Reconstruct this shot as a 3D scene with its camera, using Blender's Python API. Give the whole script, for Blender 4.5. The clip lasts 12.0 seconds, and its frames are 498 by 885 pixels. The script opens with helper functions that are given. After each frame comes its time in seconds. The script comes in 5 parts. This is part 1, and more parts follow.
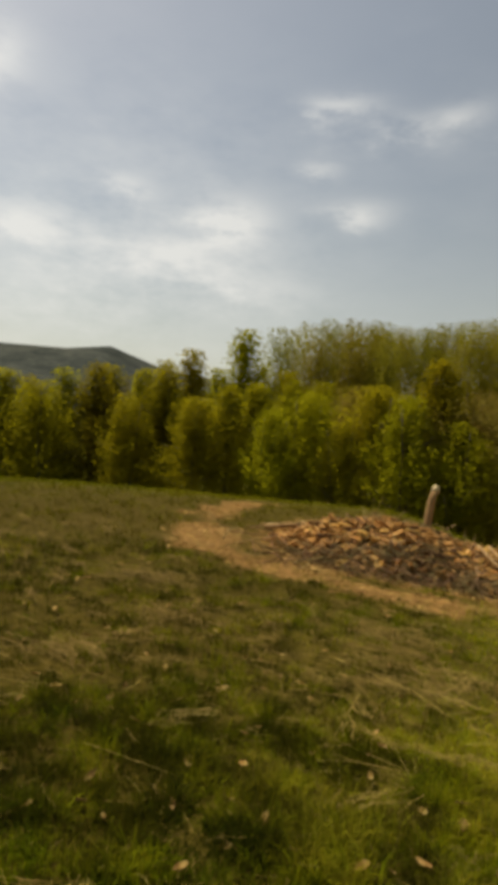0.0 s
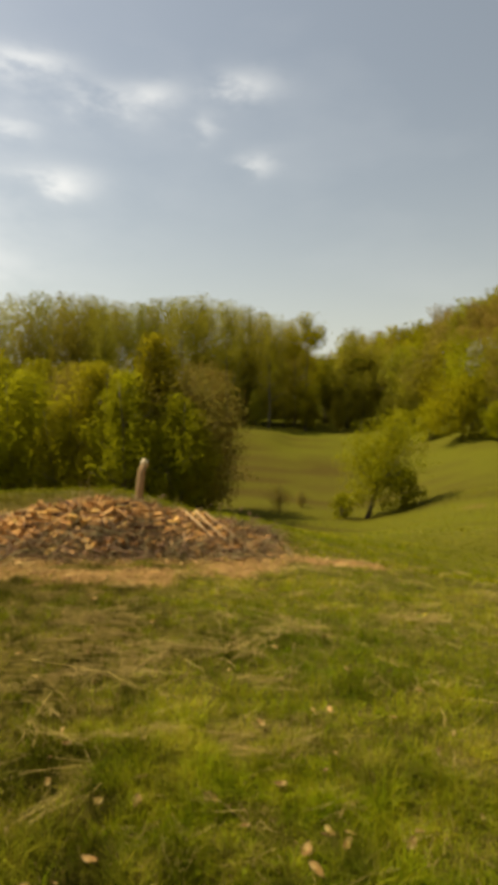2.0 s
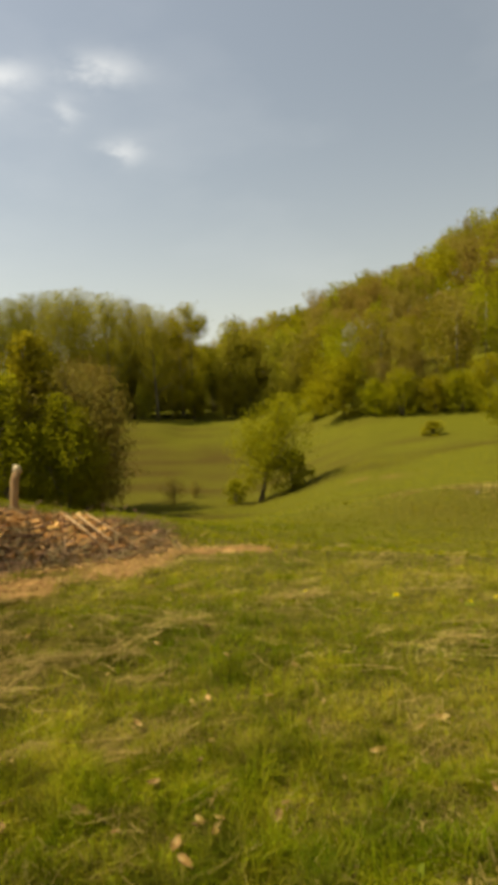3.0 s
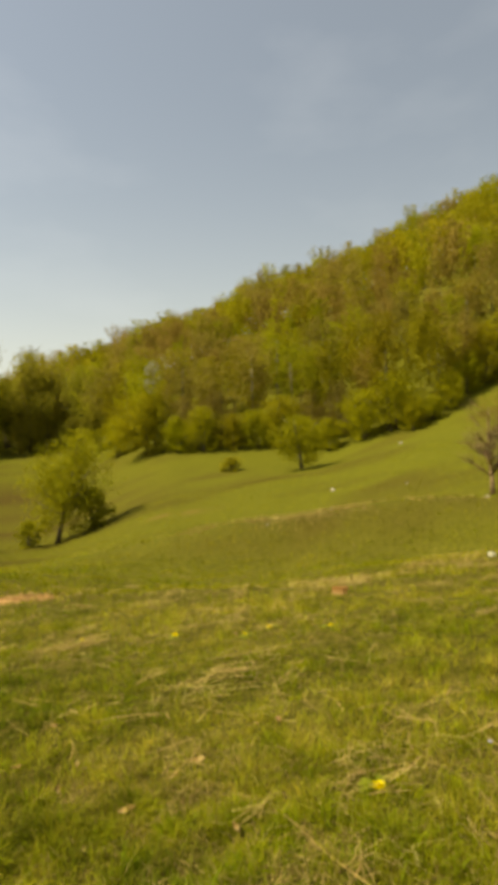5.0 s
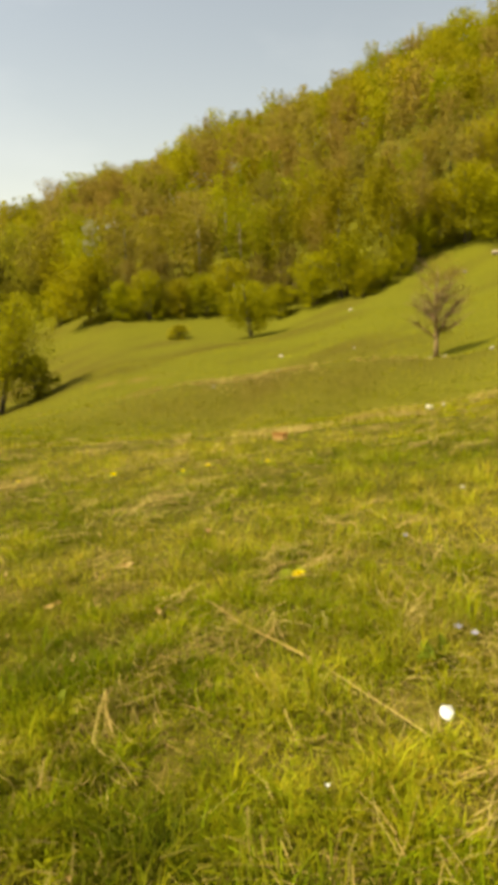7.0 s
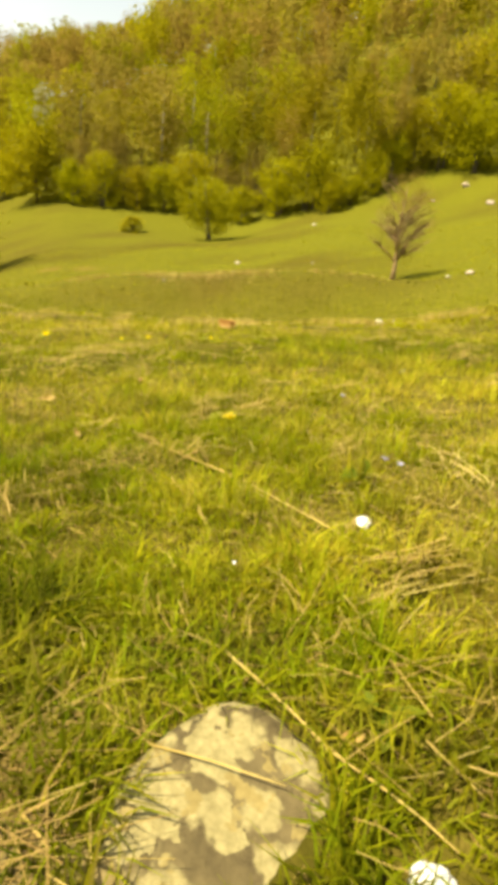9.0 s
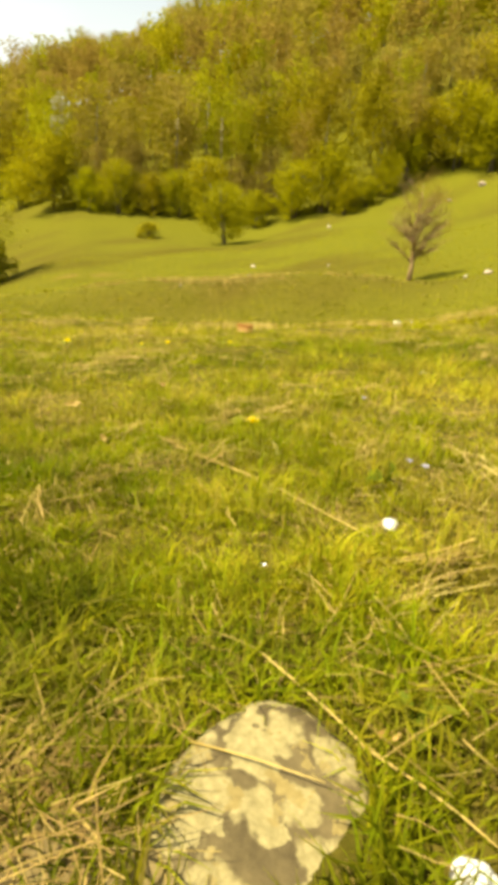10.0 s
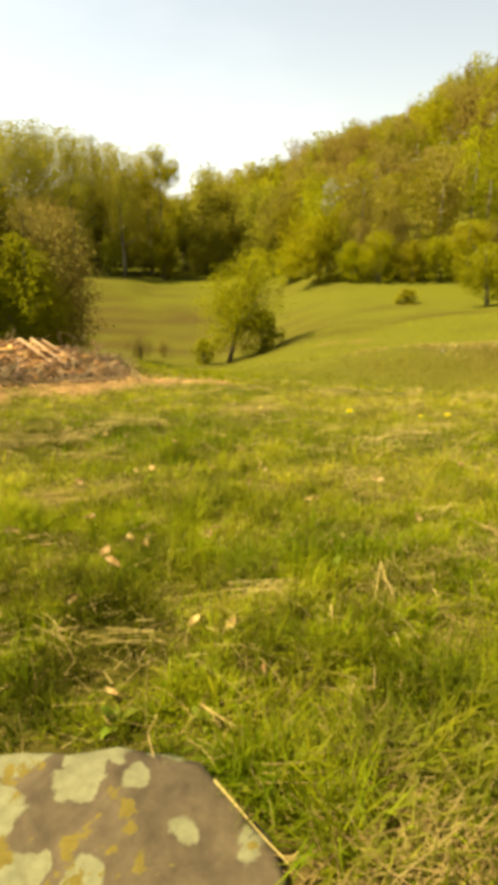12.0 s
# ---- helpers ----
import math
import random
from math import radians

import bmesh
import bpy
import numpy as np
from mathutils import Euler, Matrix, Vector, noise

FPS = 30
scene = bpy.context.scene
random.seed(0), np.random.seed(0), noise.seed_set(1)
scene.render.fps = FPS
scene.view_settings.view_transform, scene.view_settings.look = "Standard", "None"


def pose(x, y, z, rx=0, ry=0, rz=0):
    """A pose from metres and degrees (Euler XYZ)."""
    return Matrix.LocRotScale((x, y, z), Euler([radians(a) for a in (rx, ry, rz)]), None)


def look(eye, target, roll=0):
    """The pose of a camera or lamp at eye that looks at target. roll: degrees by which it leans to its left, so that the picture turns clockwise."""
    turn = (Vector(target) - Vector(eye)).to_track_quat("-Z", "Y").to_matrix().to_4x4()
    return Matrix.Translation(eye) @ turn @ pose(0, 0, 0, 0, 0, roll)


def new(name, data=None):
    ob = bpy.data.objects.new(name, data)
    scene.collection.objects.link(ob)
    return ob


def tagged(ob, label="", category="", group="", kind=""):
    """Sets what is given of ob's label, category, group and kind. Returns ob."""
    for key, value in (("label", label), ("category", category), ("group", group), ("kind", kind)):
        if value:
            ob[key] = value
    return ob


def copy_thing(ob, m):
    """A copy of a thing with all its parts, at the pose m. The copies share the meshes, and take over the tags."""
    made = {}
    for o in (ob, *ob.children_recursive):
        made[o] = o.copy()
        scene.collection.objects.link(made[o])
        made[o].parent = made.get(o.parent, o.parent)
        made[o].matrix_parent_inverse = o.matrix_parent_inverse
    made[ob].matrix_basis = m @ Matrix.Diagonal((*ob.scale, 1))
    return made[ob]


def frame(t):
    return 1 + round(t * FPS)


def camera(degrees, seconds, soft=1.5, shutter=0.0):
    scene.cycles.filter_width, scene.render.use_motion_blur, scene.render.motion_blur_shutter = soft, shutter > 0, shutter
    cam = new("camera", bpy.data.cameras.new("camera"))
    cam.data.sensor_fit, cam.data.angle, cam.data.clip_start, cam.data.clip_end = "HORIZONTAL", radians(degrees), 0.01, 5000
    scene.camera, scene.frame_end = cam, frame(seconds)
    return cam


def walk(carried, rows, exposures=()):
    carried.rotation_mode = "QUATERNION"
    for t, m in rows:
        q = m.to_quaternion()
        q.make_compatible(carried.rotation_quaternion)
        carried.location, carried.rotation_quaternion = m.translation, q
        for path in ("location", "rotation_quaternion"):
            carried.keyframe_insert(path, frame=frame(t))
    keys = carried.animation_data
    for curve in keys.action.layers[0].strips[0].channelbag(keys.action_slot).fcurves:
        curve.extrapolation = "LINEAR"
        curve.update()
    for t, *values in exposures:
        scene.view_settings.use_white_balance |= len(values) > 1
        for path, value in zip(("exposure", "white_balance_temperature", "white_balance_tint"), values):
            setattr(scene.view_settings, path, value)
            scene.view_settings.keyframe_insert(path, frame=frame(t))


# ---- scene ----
cam = camera(46.83, 12.0, soft=6.8, shutter=0.0)

# seconds, place in metres, bearing, pitch and roll in degrees
PATH = [
    (0.0, -0.000, -0.000, 1.200, 0.00, -2.60, 3.91),
    (0.5, 0.074, 0.027, 1.220, 7.46, -3.21, 2.98),
    (1.0, 0.153, 0.041, 1.234, 13.28, -3.77, 2.25),
    (1.5, 0.241, 0.061, 1.234, 19.99, -4.02, 1.18),
    (2.0, 0.327, 0.034, 1.249, 26.82, -4.08, 0.34),
    (2.5, 0.418, -0.011, 1.254, 32.71, -4.65, -1.53),
    (3.0, 0.494, -0.056, 1.258, 37.53, -5.39, -3.60),
    (3.5, 0.560, -0.087, 1.255, 42.92, -5.67, -2.87),
    (3.7, 0.592, -0.105, 1.262, 44.96, -4.90, -3.22),
    (5.3, 0.714, -0.204, 1.256, 58.98, -4.15, -2.66),
    (5.5, 0.733, -0.207, 1.228, 59.84, -6.32, -2.55),
    (6.0, 0.778, -0.218, 1.131, 60.87, -10.87, -2.04),
    (6.5, 0.794, -0.223, 1.034, 61.56, -12.00, -2.10),
    (7.0, 0.823, -0.240, 0.946, 61.40, -15.70, -2.34),
    (7.5, 0.837, -0.252, 0.847, 64.00, -16.23, 0.61),
    (7.7, 0.839, -0.260, 0.815, 64.63, -17.56, 0.68),
    (9.3, 0.851, -0.264, 0.603, 67.96, -24.24, 6.26),
    (9.5, 0.840, -0.261, 0.613, 67.48, -23.67, 5.57),
    (10.0, 0.825, -0.248, 0.622, 65.90, -23.74, 4.63),
    (10.5, 0.775, -0.192, 0.628, 58.64, -23.78, 2.54),
    (11.0, 0.693, -0.142, 0.661, 49.45, -22.46, 0.06),
    (11.5, 0.651, -0.120, 0.688, 45.66, -20.58, -0.18),
    (12.0, 0.576, -0.095, 0.732, 40.14, -18.52, -0.72),]


def aim(x, y, z, bearing, pitch, roll):
    return pose(x, y, z, 90 + pitch, 0, -bearing) @ pose(0, 0, 0, 0, 0, roll)


walk(cam, [(row[0], aim(*row[1:])) for row in PATH],
     exposures=[(0.0, -0.1, 7300, 7.5), (0.5, 0.0, 7250, 7.5), (1.5, 0.25, 7300, 7.5), (2.5, 0.35, 7250, 7.5), (3.7, 0.47, 7250, 7.5), (5.5, 0.63, 7400, 7.5), (6.0, 0.8, 7500, 7.5),
                (7.0, 0.88, 7550, 7.5), (7.7, 0.95, 7550, 7.5), (9.3, 1.3, 7550, 7.5), (10.5, 1.3, 7550, 7.5), (12.0, 1.28, 7550, 7.5)])

# ---- light: a hazy spring sky and a high sun ----
SUN_BEARING, SUN_HEIGHT = -50.0, 57.0
world = bpy.data.worlds.new("spring_sky")
scene.world = world
world.use_nodes = True
wt = world.node_tree
wt.nodes.clear()


def wnode(kind, **values):
    n = wt.nodes.new(kind)
    for key, value in values.items():
        n.inputs[int(key[1:])].default_value = value
    return n


def wmath(op, a, b=None):
    n = wt.nodes.new("ShaderNodeMath")
    n.operation = op
    for slot, v in ((0, a), (1, b)):
        if v is None:
            continue
        if isinstance(v, (int, float)):
            n.inputs[slot].default_value = v
        else:
            wt.links.new(v, n.inputs[slot])
    return n.outputs[0]


sky = wt.nodes.new("ShaderNodeTexSky")
sky.sky_type = "NISHITA"
sky.sun_disc = False
sky.sun_elevation = radians(SUN_HEIGHT)
sky.sun_rotation = radians(SUN_BEARING % 360)
sky.air_density, sky.dust_density, sky.ozone_density, sky.altitude = 1.0, 3.0, 1.0, 700
where = wt.nodes.new("ShaderNodeTexCoord")
split = wt.nodes.new("ShaderNodeSeparateXYZ")
wt.links.new(where.outputs["Generated"], split.inputs[0])
dx, dy, dz = split.outputs
wisp = wt.nodes.new("ShaderNodeTexNoise")
wisp.inputs["Scale"].default_value, wisp.inputs["Detail"].default_value = 7.0, 7.0
wisp.inputs["Roughness"].default_value = 0.62
stretch = wt.nodes.new("ShaderNodeMapping")
stretch.inputs["Scale"].default_value = (1, 1, 2.4)
wt.links.new(where.outputs["Generated"], stretch.inputs[0])
wt.links.new(stretch.outputs[0], wisp.inputs["Vector"])
wig = wmath("SUBTRACT", wisp.outputs["Fac"], 0.5)
wisp_b = wt.nodes.new("ShaderNodeTexNoise")
wisp_b.inputs["Scale"].default_value, wisp_b.inputs["Detail"].default_value = 3.0, 6.0
wt.links.new(stretch.outputs[0], wisp_b.inputs["Vector"])
wig_b = wmath("SUBTRACT", wisp_b.outputs["Fac"], 0.5)
bearing = wmath("ADD", wmath("MULTIPLY", wmath("ARCTAN2", dx, dy), 57.2958), wmath("MULTIPLY", wig, 9.0))
height = wmath("ADD", wmath("MULTIPLY", wmath("ARCSINE", dz), 57.2958), wmath("MULTIPLY", wig, 4.0))
# small fair-weather clouds: bearing, height, half width, half height, thickness
CLOUDS = [(-25, 28.5, 3.2, 2.2, 0.5), (7, 28, 3.4, 1.0, 0.5), (13.5, 26, 4.4, 1.2, 0.5), (18, 27, 2.2, 0.9, 0.35),
          (-13, 20, 2.2, 1.2, 0.5), (-2.2, 18.6, 3.6, 1.9, 0.6), (9.5, 19.6, 3.0, 1.1, 0.5), (5.8, 23.2, 1.8, 0.9, 0.3),
          (-7.5, 14.5, 9.0, 3.0, 0.38), (-2, 12, 8, 1.6, 0.3), (-17, 10, 12, 4, 0.3), (25.7, 27.6, 3.2, 1.1, 0.6), (27.2, 21.6, 1.8, 0.9, 0.5),
          (22.6, 24.6, 1.2, 0.9, 0.3), (-21, 16.5, 4.0, 1.6, 0.3), (-12, 17, 22, 12, 0.22)]
cover = None
for cb, ch, cw, cv, thick in CLOUDS:
    u = wmath("DIVIDE", wmath("SUBTRACT", bearing, cb), cw)
    v = wmath("DIVIDE", wmath("SUBTRACT", height, ch), cv)
    bump_ = wmath("MULTIPLY", wmath("EXPONENT", wmath("MULTIPLY", wmath("ADD", wmath("MULTIPLY", u, u), wmath("MULTIPLY", v, v)), -1.0)), thick)
    cover = bump_ if cover is None else wmath("ADD", cover, bump_)
cover = wmath("MULTIPLY", cover, wmath("ADD", 0.8, wmath("MULTIPLY", wig, 4.2)))
cover = wmath("ADD", cover, wmath("MULTIPLY", wmath("MAXIMUM", wig_b, 0.0), 0.35))
cover = wmath("MINIMUM", wmath("MAXIMUM", cover, 0.0), 0.8)
low = wmath("POWER", wmath("SUBTRACT", 1.0, wmath("MINIMUM", wmath("MAXIMUM", dz, 0.0), 1.0)), 5.0)
haze = wt.nodes.new("ShaderNodeMix")
haze.data_type = "RGBA"
haze.inputs[7].default_value = (7.35, 7.55, 6.85, 1)
wt.links.new(wmath("ADD", 0.18, wmath("MULTIPLY", low, 0.72)), haze.inputs[0])
wt.links.new(sky.outputs[0], haze.inputs[6])
cloud = wt.nodes.new("ShaderNodeMix")
cloud.data_type = "RGBA"
cloud.inputs[7].default_value = (8.8, 9.1, 9.6, 1)
wt.links.new(cover, cloud.inputs[0])
wt.links.new(haze.outputs[2], cloud.inputs[6])
# the haze scatters more light towards the sun
near_sun = wt.nodes.new("ShaderNodeVectorMath")
near_sun.operation = "DOT_PRODUCT"
near_sun.inputs[1].default_value = (math.sin(radians(SUN_BEARING)) * math.cos(radians(SUN_HEIGHT)), math.cos(radians(SUN_BEARING)) * math.cos(radians(SUN_HEIGHT)), math.sin(radians(SUN_HEIGHT)))
wt.links.new(where.outputs["Generated"], near_sun.inputs[0])
back = wt.nodes.new("ShaderNodeBackground")
wt.links.new(wmath("MULTIPLY", wmath("ADD", 0.9, wmath("MULTIPLY", wmath("MAXIMUM", near_sun.outputs["Value"], 0.0), 0.30)), 0.09), back.inputs["Strength"])
wt.links.new(cloud.outputs[2], back.inputs["Color"])
out = wt.nodes.new("ShaderNodeOutputWorld")
wt.links.new(back.outputs[0], out.inputs["Surface"])

sun = new("sun", bpy.data.lights.new("sun", "SUN"))
sun.data.energy, sun.data.angle, sun.data.color = 5.0, radians(0.6), (1.0, 0.94, 0.80)
sb, sh = radians(SUN_BEARING), radians(SUN_HEIGHT)
sun.matrix_world = look((60 * math.sin(sb) * math.cos(sh), 60 * math.cos(sb) * math.cos(sh), 60 * math.sin(sh)), (0, 0, 0))


# ---- materials ----
def shade(name, stops, scale=8.0, rough_=0.85, bump=0.0, depth=0.02, detail=6.0, stretch_=(1, 1, 1), vary=None, spread=0.3,
          hue=0.03, glow=0.0, mask=None, large=0.25, gloss=0.25, broad=0.13):
    """A material whose colour runs over stops with noise. vary: 'object' or 'island' for a random tone each, 'tint' for the
    tone of a face attribute. glow: light let through a thin leaf. mask: rows of (attribute, dark, light) laid over it."""
    m = bpy.data.materials.new(name)
    m.use_nodes = True
    t = m.node_tree
    bsdf = t.nodes["Principled BSDF"]
    bsdf.inputs["Roughness"].default_value = rough_
    bsdf.inputs["Specular IOR Level"].default_value = gloss
    tex = t.nodes.new("ShaderNodeTexCoord")
    place = t.nodes.new("ShaderNodeMapping")
    place.inputs["Scale"].default_value = stretch_
    t.links.new(tex.outputs["Object"], place.inputs[0])
    fine = t.nodes.new("ShaderNodeTexNoise")
    fine.inputs["Scale"].default_value, fine.inputs["Detail"].default_value, fine.inputs["Roughness"].default_value = scale, detail, 0.65
    wide = t.nodes.new("ShaderNodeTexNoise")
    wide.inputs["Scale"].default_value, wide.inputs["Detail"].default_value = scale * broad, 4.0
    for n in (fine, wide):
        t.links.new(place.outputs[0], n.inputs["Vector"])
    ramp = t.nodes.new("ShaderNodeValToRGB")
    e = ramp.color_ramp.elements
    while len(e) < len(stops):
        e.new(0.5)
    for i, c in enumerate(stops):
        e[i].position = 0.28 + 0.44 * i / max(1, len(stops) - 1)
        e[i].color = (*c, 1)
    mixed = t.nodes.new("ShaderNodeMath")
    mixed.operation = "MULTIPLY_ADD"
    mixed.inputs[1].default_value = large * 2
    sub = t.nodes.new("ShaderNodeMath")
    sub.operation = "SUBTRACT"
    sub.inputs[1].default_value = 0.5
    t.links.new(wide.outputs["Fac"], sub.inputs[0])
    t.links.new(sub.outputs[0], mixed.inputs[0])
    t.links.new(fine.outputs["Fac"], mixed.inputs[2])
    t.links.new(mixed.outputs[0], ramp.inputs[0])
    colour = ramp.outputs[0]
    if vary:
        if vary == "object":
            rnd = t.nodes.new("ShaderNodeObjectInfo").outputs["Random"]
        elif vary == "island":
            rnd = t.nodes.new("ShaderNodeNewGeometry").outputs["Random Per Island"]
        else:
            a = t.nodes.new("ShaderNodeAttribute")
            a.attribute_name = vary
            rnd = a.outputs["Fac"]
        hsv = t.nodes.new("ShaderNodeHueSaturation")
        for slot, lo, hi in (("Hue", 0.5 - hue, 0.5 + hue), ("Value", 1 - spread, 1 + spread)):
            r = t.nodes.new("ShaderNodeMapRange")
            r.inputs["To Min"].default_value, r.inputs["To Max"].default_value = lo, hi
            src = rnd
            if slot == "Value":
                w = t.nodes.new("ShaderNodeMath")
                w.operation = "FRACT"
                w2 = t.nodes.new("ShaderNodeMath")
                w2.operation = "MULTIPLY"
                w2.inputs[1].default_value = 7.31
                t.links.new(rnd, w2.inputs[0])
                t.links.new(w2.outputs[0], w.inputs[0])
                src = w.outputs[0]
            t.links.new(src, r.inputs["Value"])
            t.links.new(r.outputs[0], hsv.inputs[slot])
        t.links.new(colour, hsv.inputs["Color"])
        colour = hsv.outputs[0]
    for attribute, dark, light in mask or ():
        a = t.nodes.new("ShaderNodeAttribute")
        a.attribute_name = attribute
        mr = t.nodes.new("ShaderNodeValToRGB")
        mr.color_ramp.elements[0].color, mr.color_ramp.elements[1].color = (*dark, 1), (*light, 1)
        mr.color_ramp.elements[0].position, mr.color_ramp.elements[1].position = 0.3, 0.7
        t.links.new(fine.outputs["Fac"], mr.inputs[0])
        mx = t.nodes.new("ShaderNodeMix")
        mx.data_type = "RGBA"
        t.links.new(a.outputs["Fac"], mx.inputs[0])
        t.links.new(colour, mx.inputs[6])
        t.links.new(mr.outputs[0], mx.inputs[7])
        colour = mx.outputs[2]
    t.links.new(colour, bsdf.inputs["Base Color"])
    if bump:
        b = t.nodes.new("ShaderNodeBump")
        b.inputs["Strength"].default_value, b.inputs["Distance"].default_value = bump, depth
        t.links.new(fine.outputs["Fac"], b.inputs["Height"])
        t.links.new(b.outputs[0], bsdf.inputs["Normal"])
    if glow:
        tr = t.nodes.new("ShaderNodeBsdfTranslucent")
        t.links.new(colour, tr.inputs["Color"])
        mix = t.nodes.new("ShaderNodeMixShader")
        mix.inputs[0].default_value = glow
        t.links.new(bsdf.outputs[0], mix.inputs[1])
        t.links.new(tr.outputs[0], mix.inputs[2])
        t.links.new(mix.outputs[0], t.nodes["Material Output"].inputs["Surface"])
    return m


# the dark mask colours paint the meadow's backlit shade and its old brown growth
EARTH = shade("meadow_soil", [(0.032, 0.032, 0.003), (0.075, 0.064, 0.008), (0.14, 0.110, 0.020)], 14, 0.95, 0.6, 0.03, large=0.30, gloss=0.03, broad=0.028,
              mask=[("far", (0.060, 0.064, 0.005), (0.140, 0.131, 0.011)), ("shade_age", (0.034, 0.026, 0.004), (0.095, 0.066, 0.012)), ("bare", (0.12, 0.062, 0.018), (0.29, 0.165, 0.052))])
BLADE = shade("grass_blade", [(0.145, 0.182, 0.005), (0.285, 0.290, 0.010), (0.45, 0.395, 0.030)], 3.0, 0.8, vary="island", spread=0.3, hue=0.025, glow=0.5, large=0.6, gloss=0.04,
              mask=[("shade_age", (0.023, 0.030, 0.0015), (0.062, 0.055, 0.004)), ("dry", (0.17, 0.115, 0.028), (0.36, 0.26, 0.075))])
TUFT = shade("meadow_tuft", [(0.15, 0.172, 0.003), (0.245, 0.24, 0.005), (0.35, 0.305, 0.013)], 1.0, 0.85, vary="island", spread=0.2, hue=0.018, glow=0.3, large=0.4, gloss=0.04,
             mask=[("shade_age", (0.055, 0.052, 0.003), (0.12, 0.092, 0.008)), ("dry", (0.16, 0.115, 0.022), (0.29, 0.215, 0.050))])
STRAW = shade("dry_straw", [(0.20, 0.135, 0.030), (0.33, 0.238, 0.062), (0.47, 0.36, 0.112)], 5, 0.8, vary="island", spread=0.4, hue=0.015, glow=0.1, gloss=0.08,
              mask=[("shade_age", (0.12, 0.073, 0.019), (0.23, 0.15, 0.043))])
CHIP = shade("wood_chip", [(0.20, 0.10, 0.028), (0.34, 0.19, 0.06), (0.50, 0.32, 0.12)], 6, 0.8, vary="island", spread=0.4, hue=0.012, gloss=0.08)
LEAF = shade("spring_leaf", [(0.215, 0.194, 0.007), (0.295, 0.262, 0.009), (0.37, 0.328, 0.012)], 0.6, 0.8, vary="object", spread=0.13, hue=0.014, glow=0.58, gloss=0.05)
LEAF_DOME = shade("fresh_dome_leaf", [(0.225, 0.208, 0.005), (0.295, 0.268, 0.007), (0.365, 0.33, 0.010)], 0.6, 0.8, vary="object", spread=0.15, hue=0.012, glow=0.58, gloss=0.05)
LEAF_PALE = shade("pale_forest_leaf", [(0.20, 0.18, 0.013), (0.265, 0.235, 0.019), (0.33, 0.295, 0.028)], 0.6, 0.8, vary="object", spread=0.2, hue=0.012, glow=0.55, gloss=0.05)
LEAF_TALL = shade("tall_forest_leaf", [(0.20, 0.180, 0.016), (0.27, 0.238, 0.022), (0.34, 0.30, 0.032)], 0.5, 0.8, vary="object", spread=0.2, hue=0.016, glow=0.5, gloss=0.05)
BLOSSOM = shade("white_blossom", [(0.30, 0.28, 0.15), (0.40, 0.37, 0.22)], 0.8, 0.8, glow=0.3, gloss=0.05)
LEAF_DULL = shade("budding_leaf", [(0.19, 0.138, 0.022), (0.27, 0.198, 0.034)], 0.6, 0.8, vary="object", spread=0.15, hue=0.012, glow=0.42, gloss=0.05)
LEAF_BRIGHT = shade("yellow_green_leaf", [(0.225, 0.212, 0.005), (0.315, 0.288, 0.009)], 0.6, 0.8, vary="island", spread=0.2, hue=0.012, glow=0.5, gloss=0.05)
WOODS = shade("woods_leaf", [(0.215, 0.198, 0.007), (0.28, 0.253, 0.009), (0.345, 0.308, 0.013)], 0.3, 0.8, vary="tint", spread=0.24, hue=0.018, glow=0.56, gloss=0.04)
WOODS_DULL = shade("budding_woods_leaf", [(0.23, 0.172, 0.026), (0.31, 0.232, 0.038)], 0.3, 0.8, vary="tint", spread=0.15, hue=0.012, glow=0.5, gloss=0.04)
BARK = shade("tree_bark", [(0.05, 0.038, 0.025), (0.10, 0.08, 0.055), (0.17, 0.14, 0.10)], 14, 0.9, 0.7, 0.03, stretch_=(1, 1, 0.25), vary="object", spread=0.25)
PALE_BARK = shade("pale_forest_bark", [(0.10, 0.082, 0.05), (0.19, 0.16, 0.10), (0.28, 0.24, 0.16)], 10, 0.9, 0.5, 0.03, stretch_=(1, 1, 0.2), vary="object", spread=0.2, gloss=0.1)
TWIG = shade("grey_twig", [(0.15, 0.095, 0.042), (0.30, 0.205, 0.10)], 10, 0.9, vary="island", spread=0.35, gloss=0.05)
LOG_WOOD = shade("split_wood", [(0.30, 0.14, 0.03), (0.48, 0.26, 0.068), (0.64, 0.42, 0.15)], 16, 0.75, 0.4, 0.01, stretch_=(1, 0.15, 1), vary="object", spread=0.38, hue=0.014, gloss=0.05)
LOG_BARK = shade("log_bark", [(0.085, 0.046, 0.018), (0.16, 0.095, 0.04), (0.24, 0.155, 0.075)], 18, 0.95, 0.7, 0.015, vary="object", spread=0.35, gloss=0.05)
POST_WOOD = shade("weathered_post", [(0.22, 0.125, 0.05), (0.36, 0.225, 0.10), (0.46, 0.31, 0.15)], 12, 0.85, 0.5, 0.01, stretch_=(1, 1, 0.12), gloss=0.1)
POST_TOP = shade("broken_post_top", [(0.45, 0.34, 0.17), (0.62, 0.5, 0.28)], 20, 0.8, 0.4, 0.01)
DEAD_LEAF = shade("dead_leaf", [(0.13, 0.072, 0.018), (0.25, 0.152, 0.042), (0.40, 0.285, 0.095)], 30, 0.8, 0.3, 0.004, vary="object", spread=0.45, hue=0.012, glow=0.15, gloss=0.08)
PALE_STONE = shade("pale_stone", [(0.20, 0.17, 0.10), (0.32, 0.275, 0.18), (0.42, 0.37, 0.26)], 25, 0.85, 0.5, 0.01, vary="object", spread=0.15)
WHITE_STONE = shade("white_quartz", [(0.60, 0.57, 0.50), (0.80, 0.78, 0.72)], 40, 0.9, 0.6, 0.006, gloss=0.1)
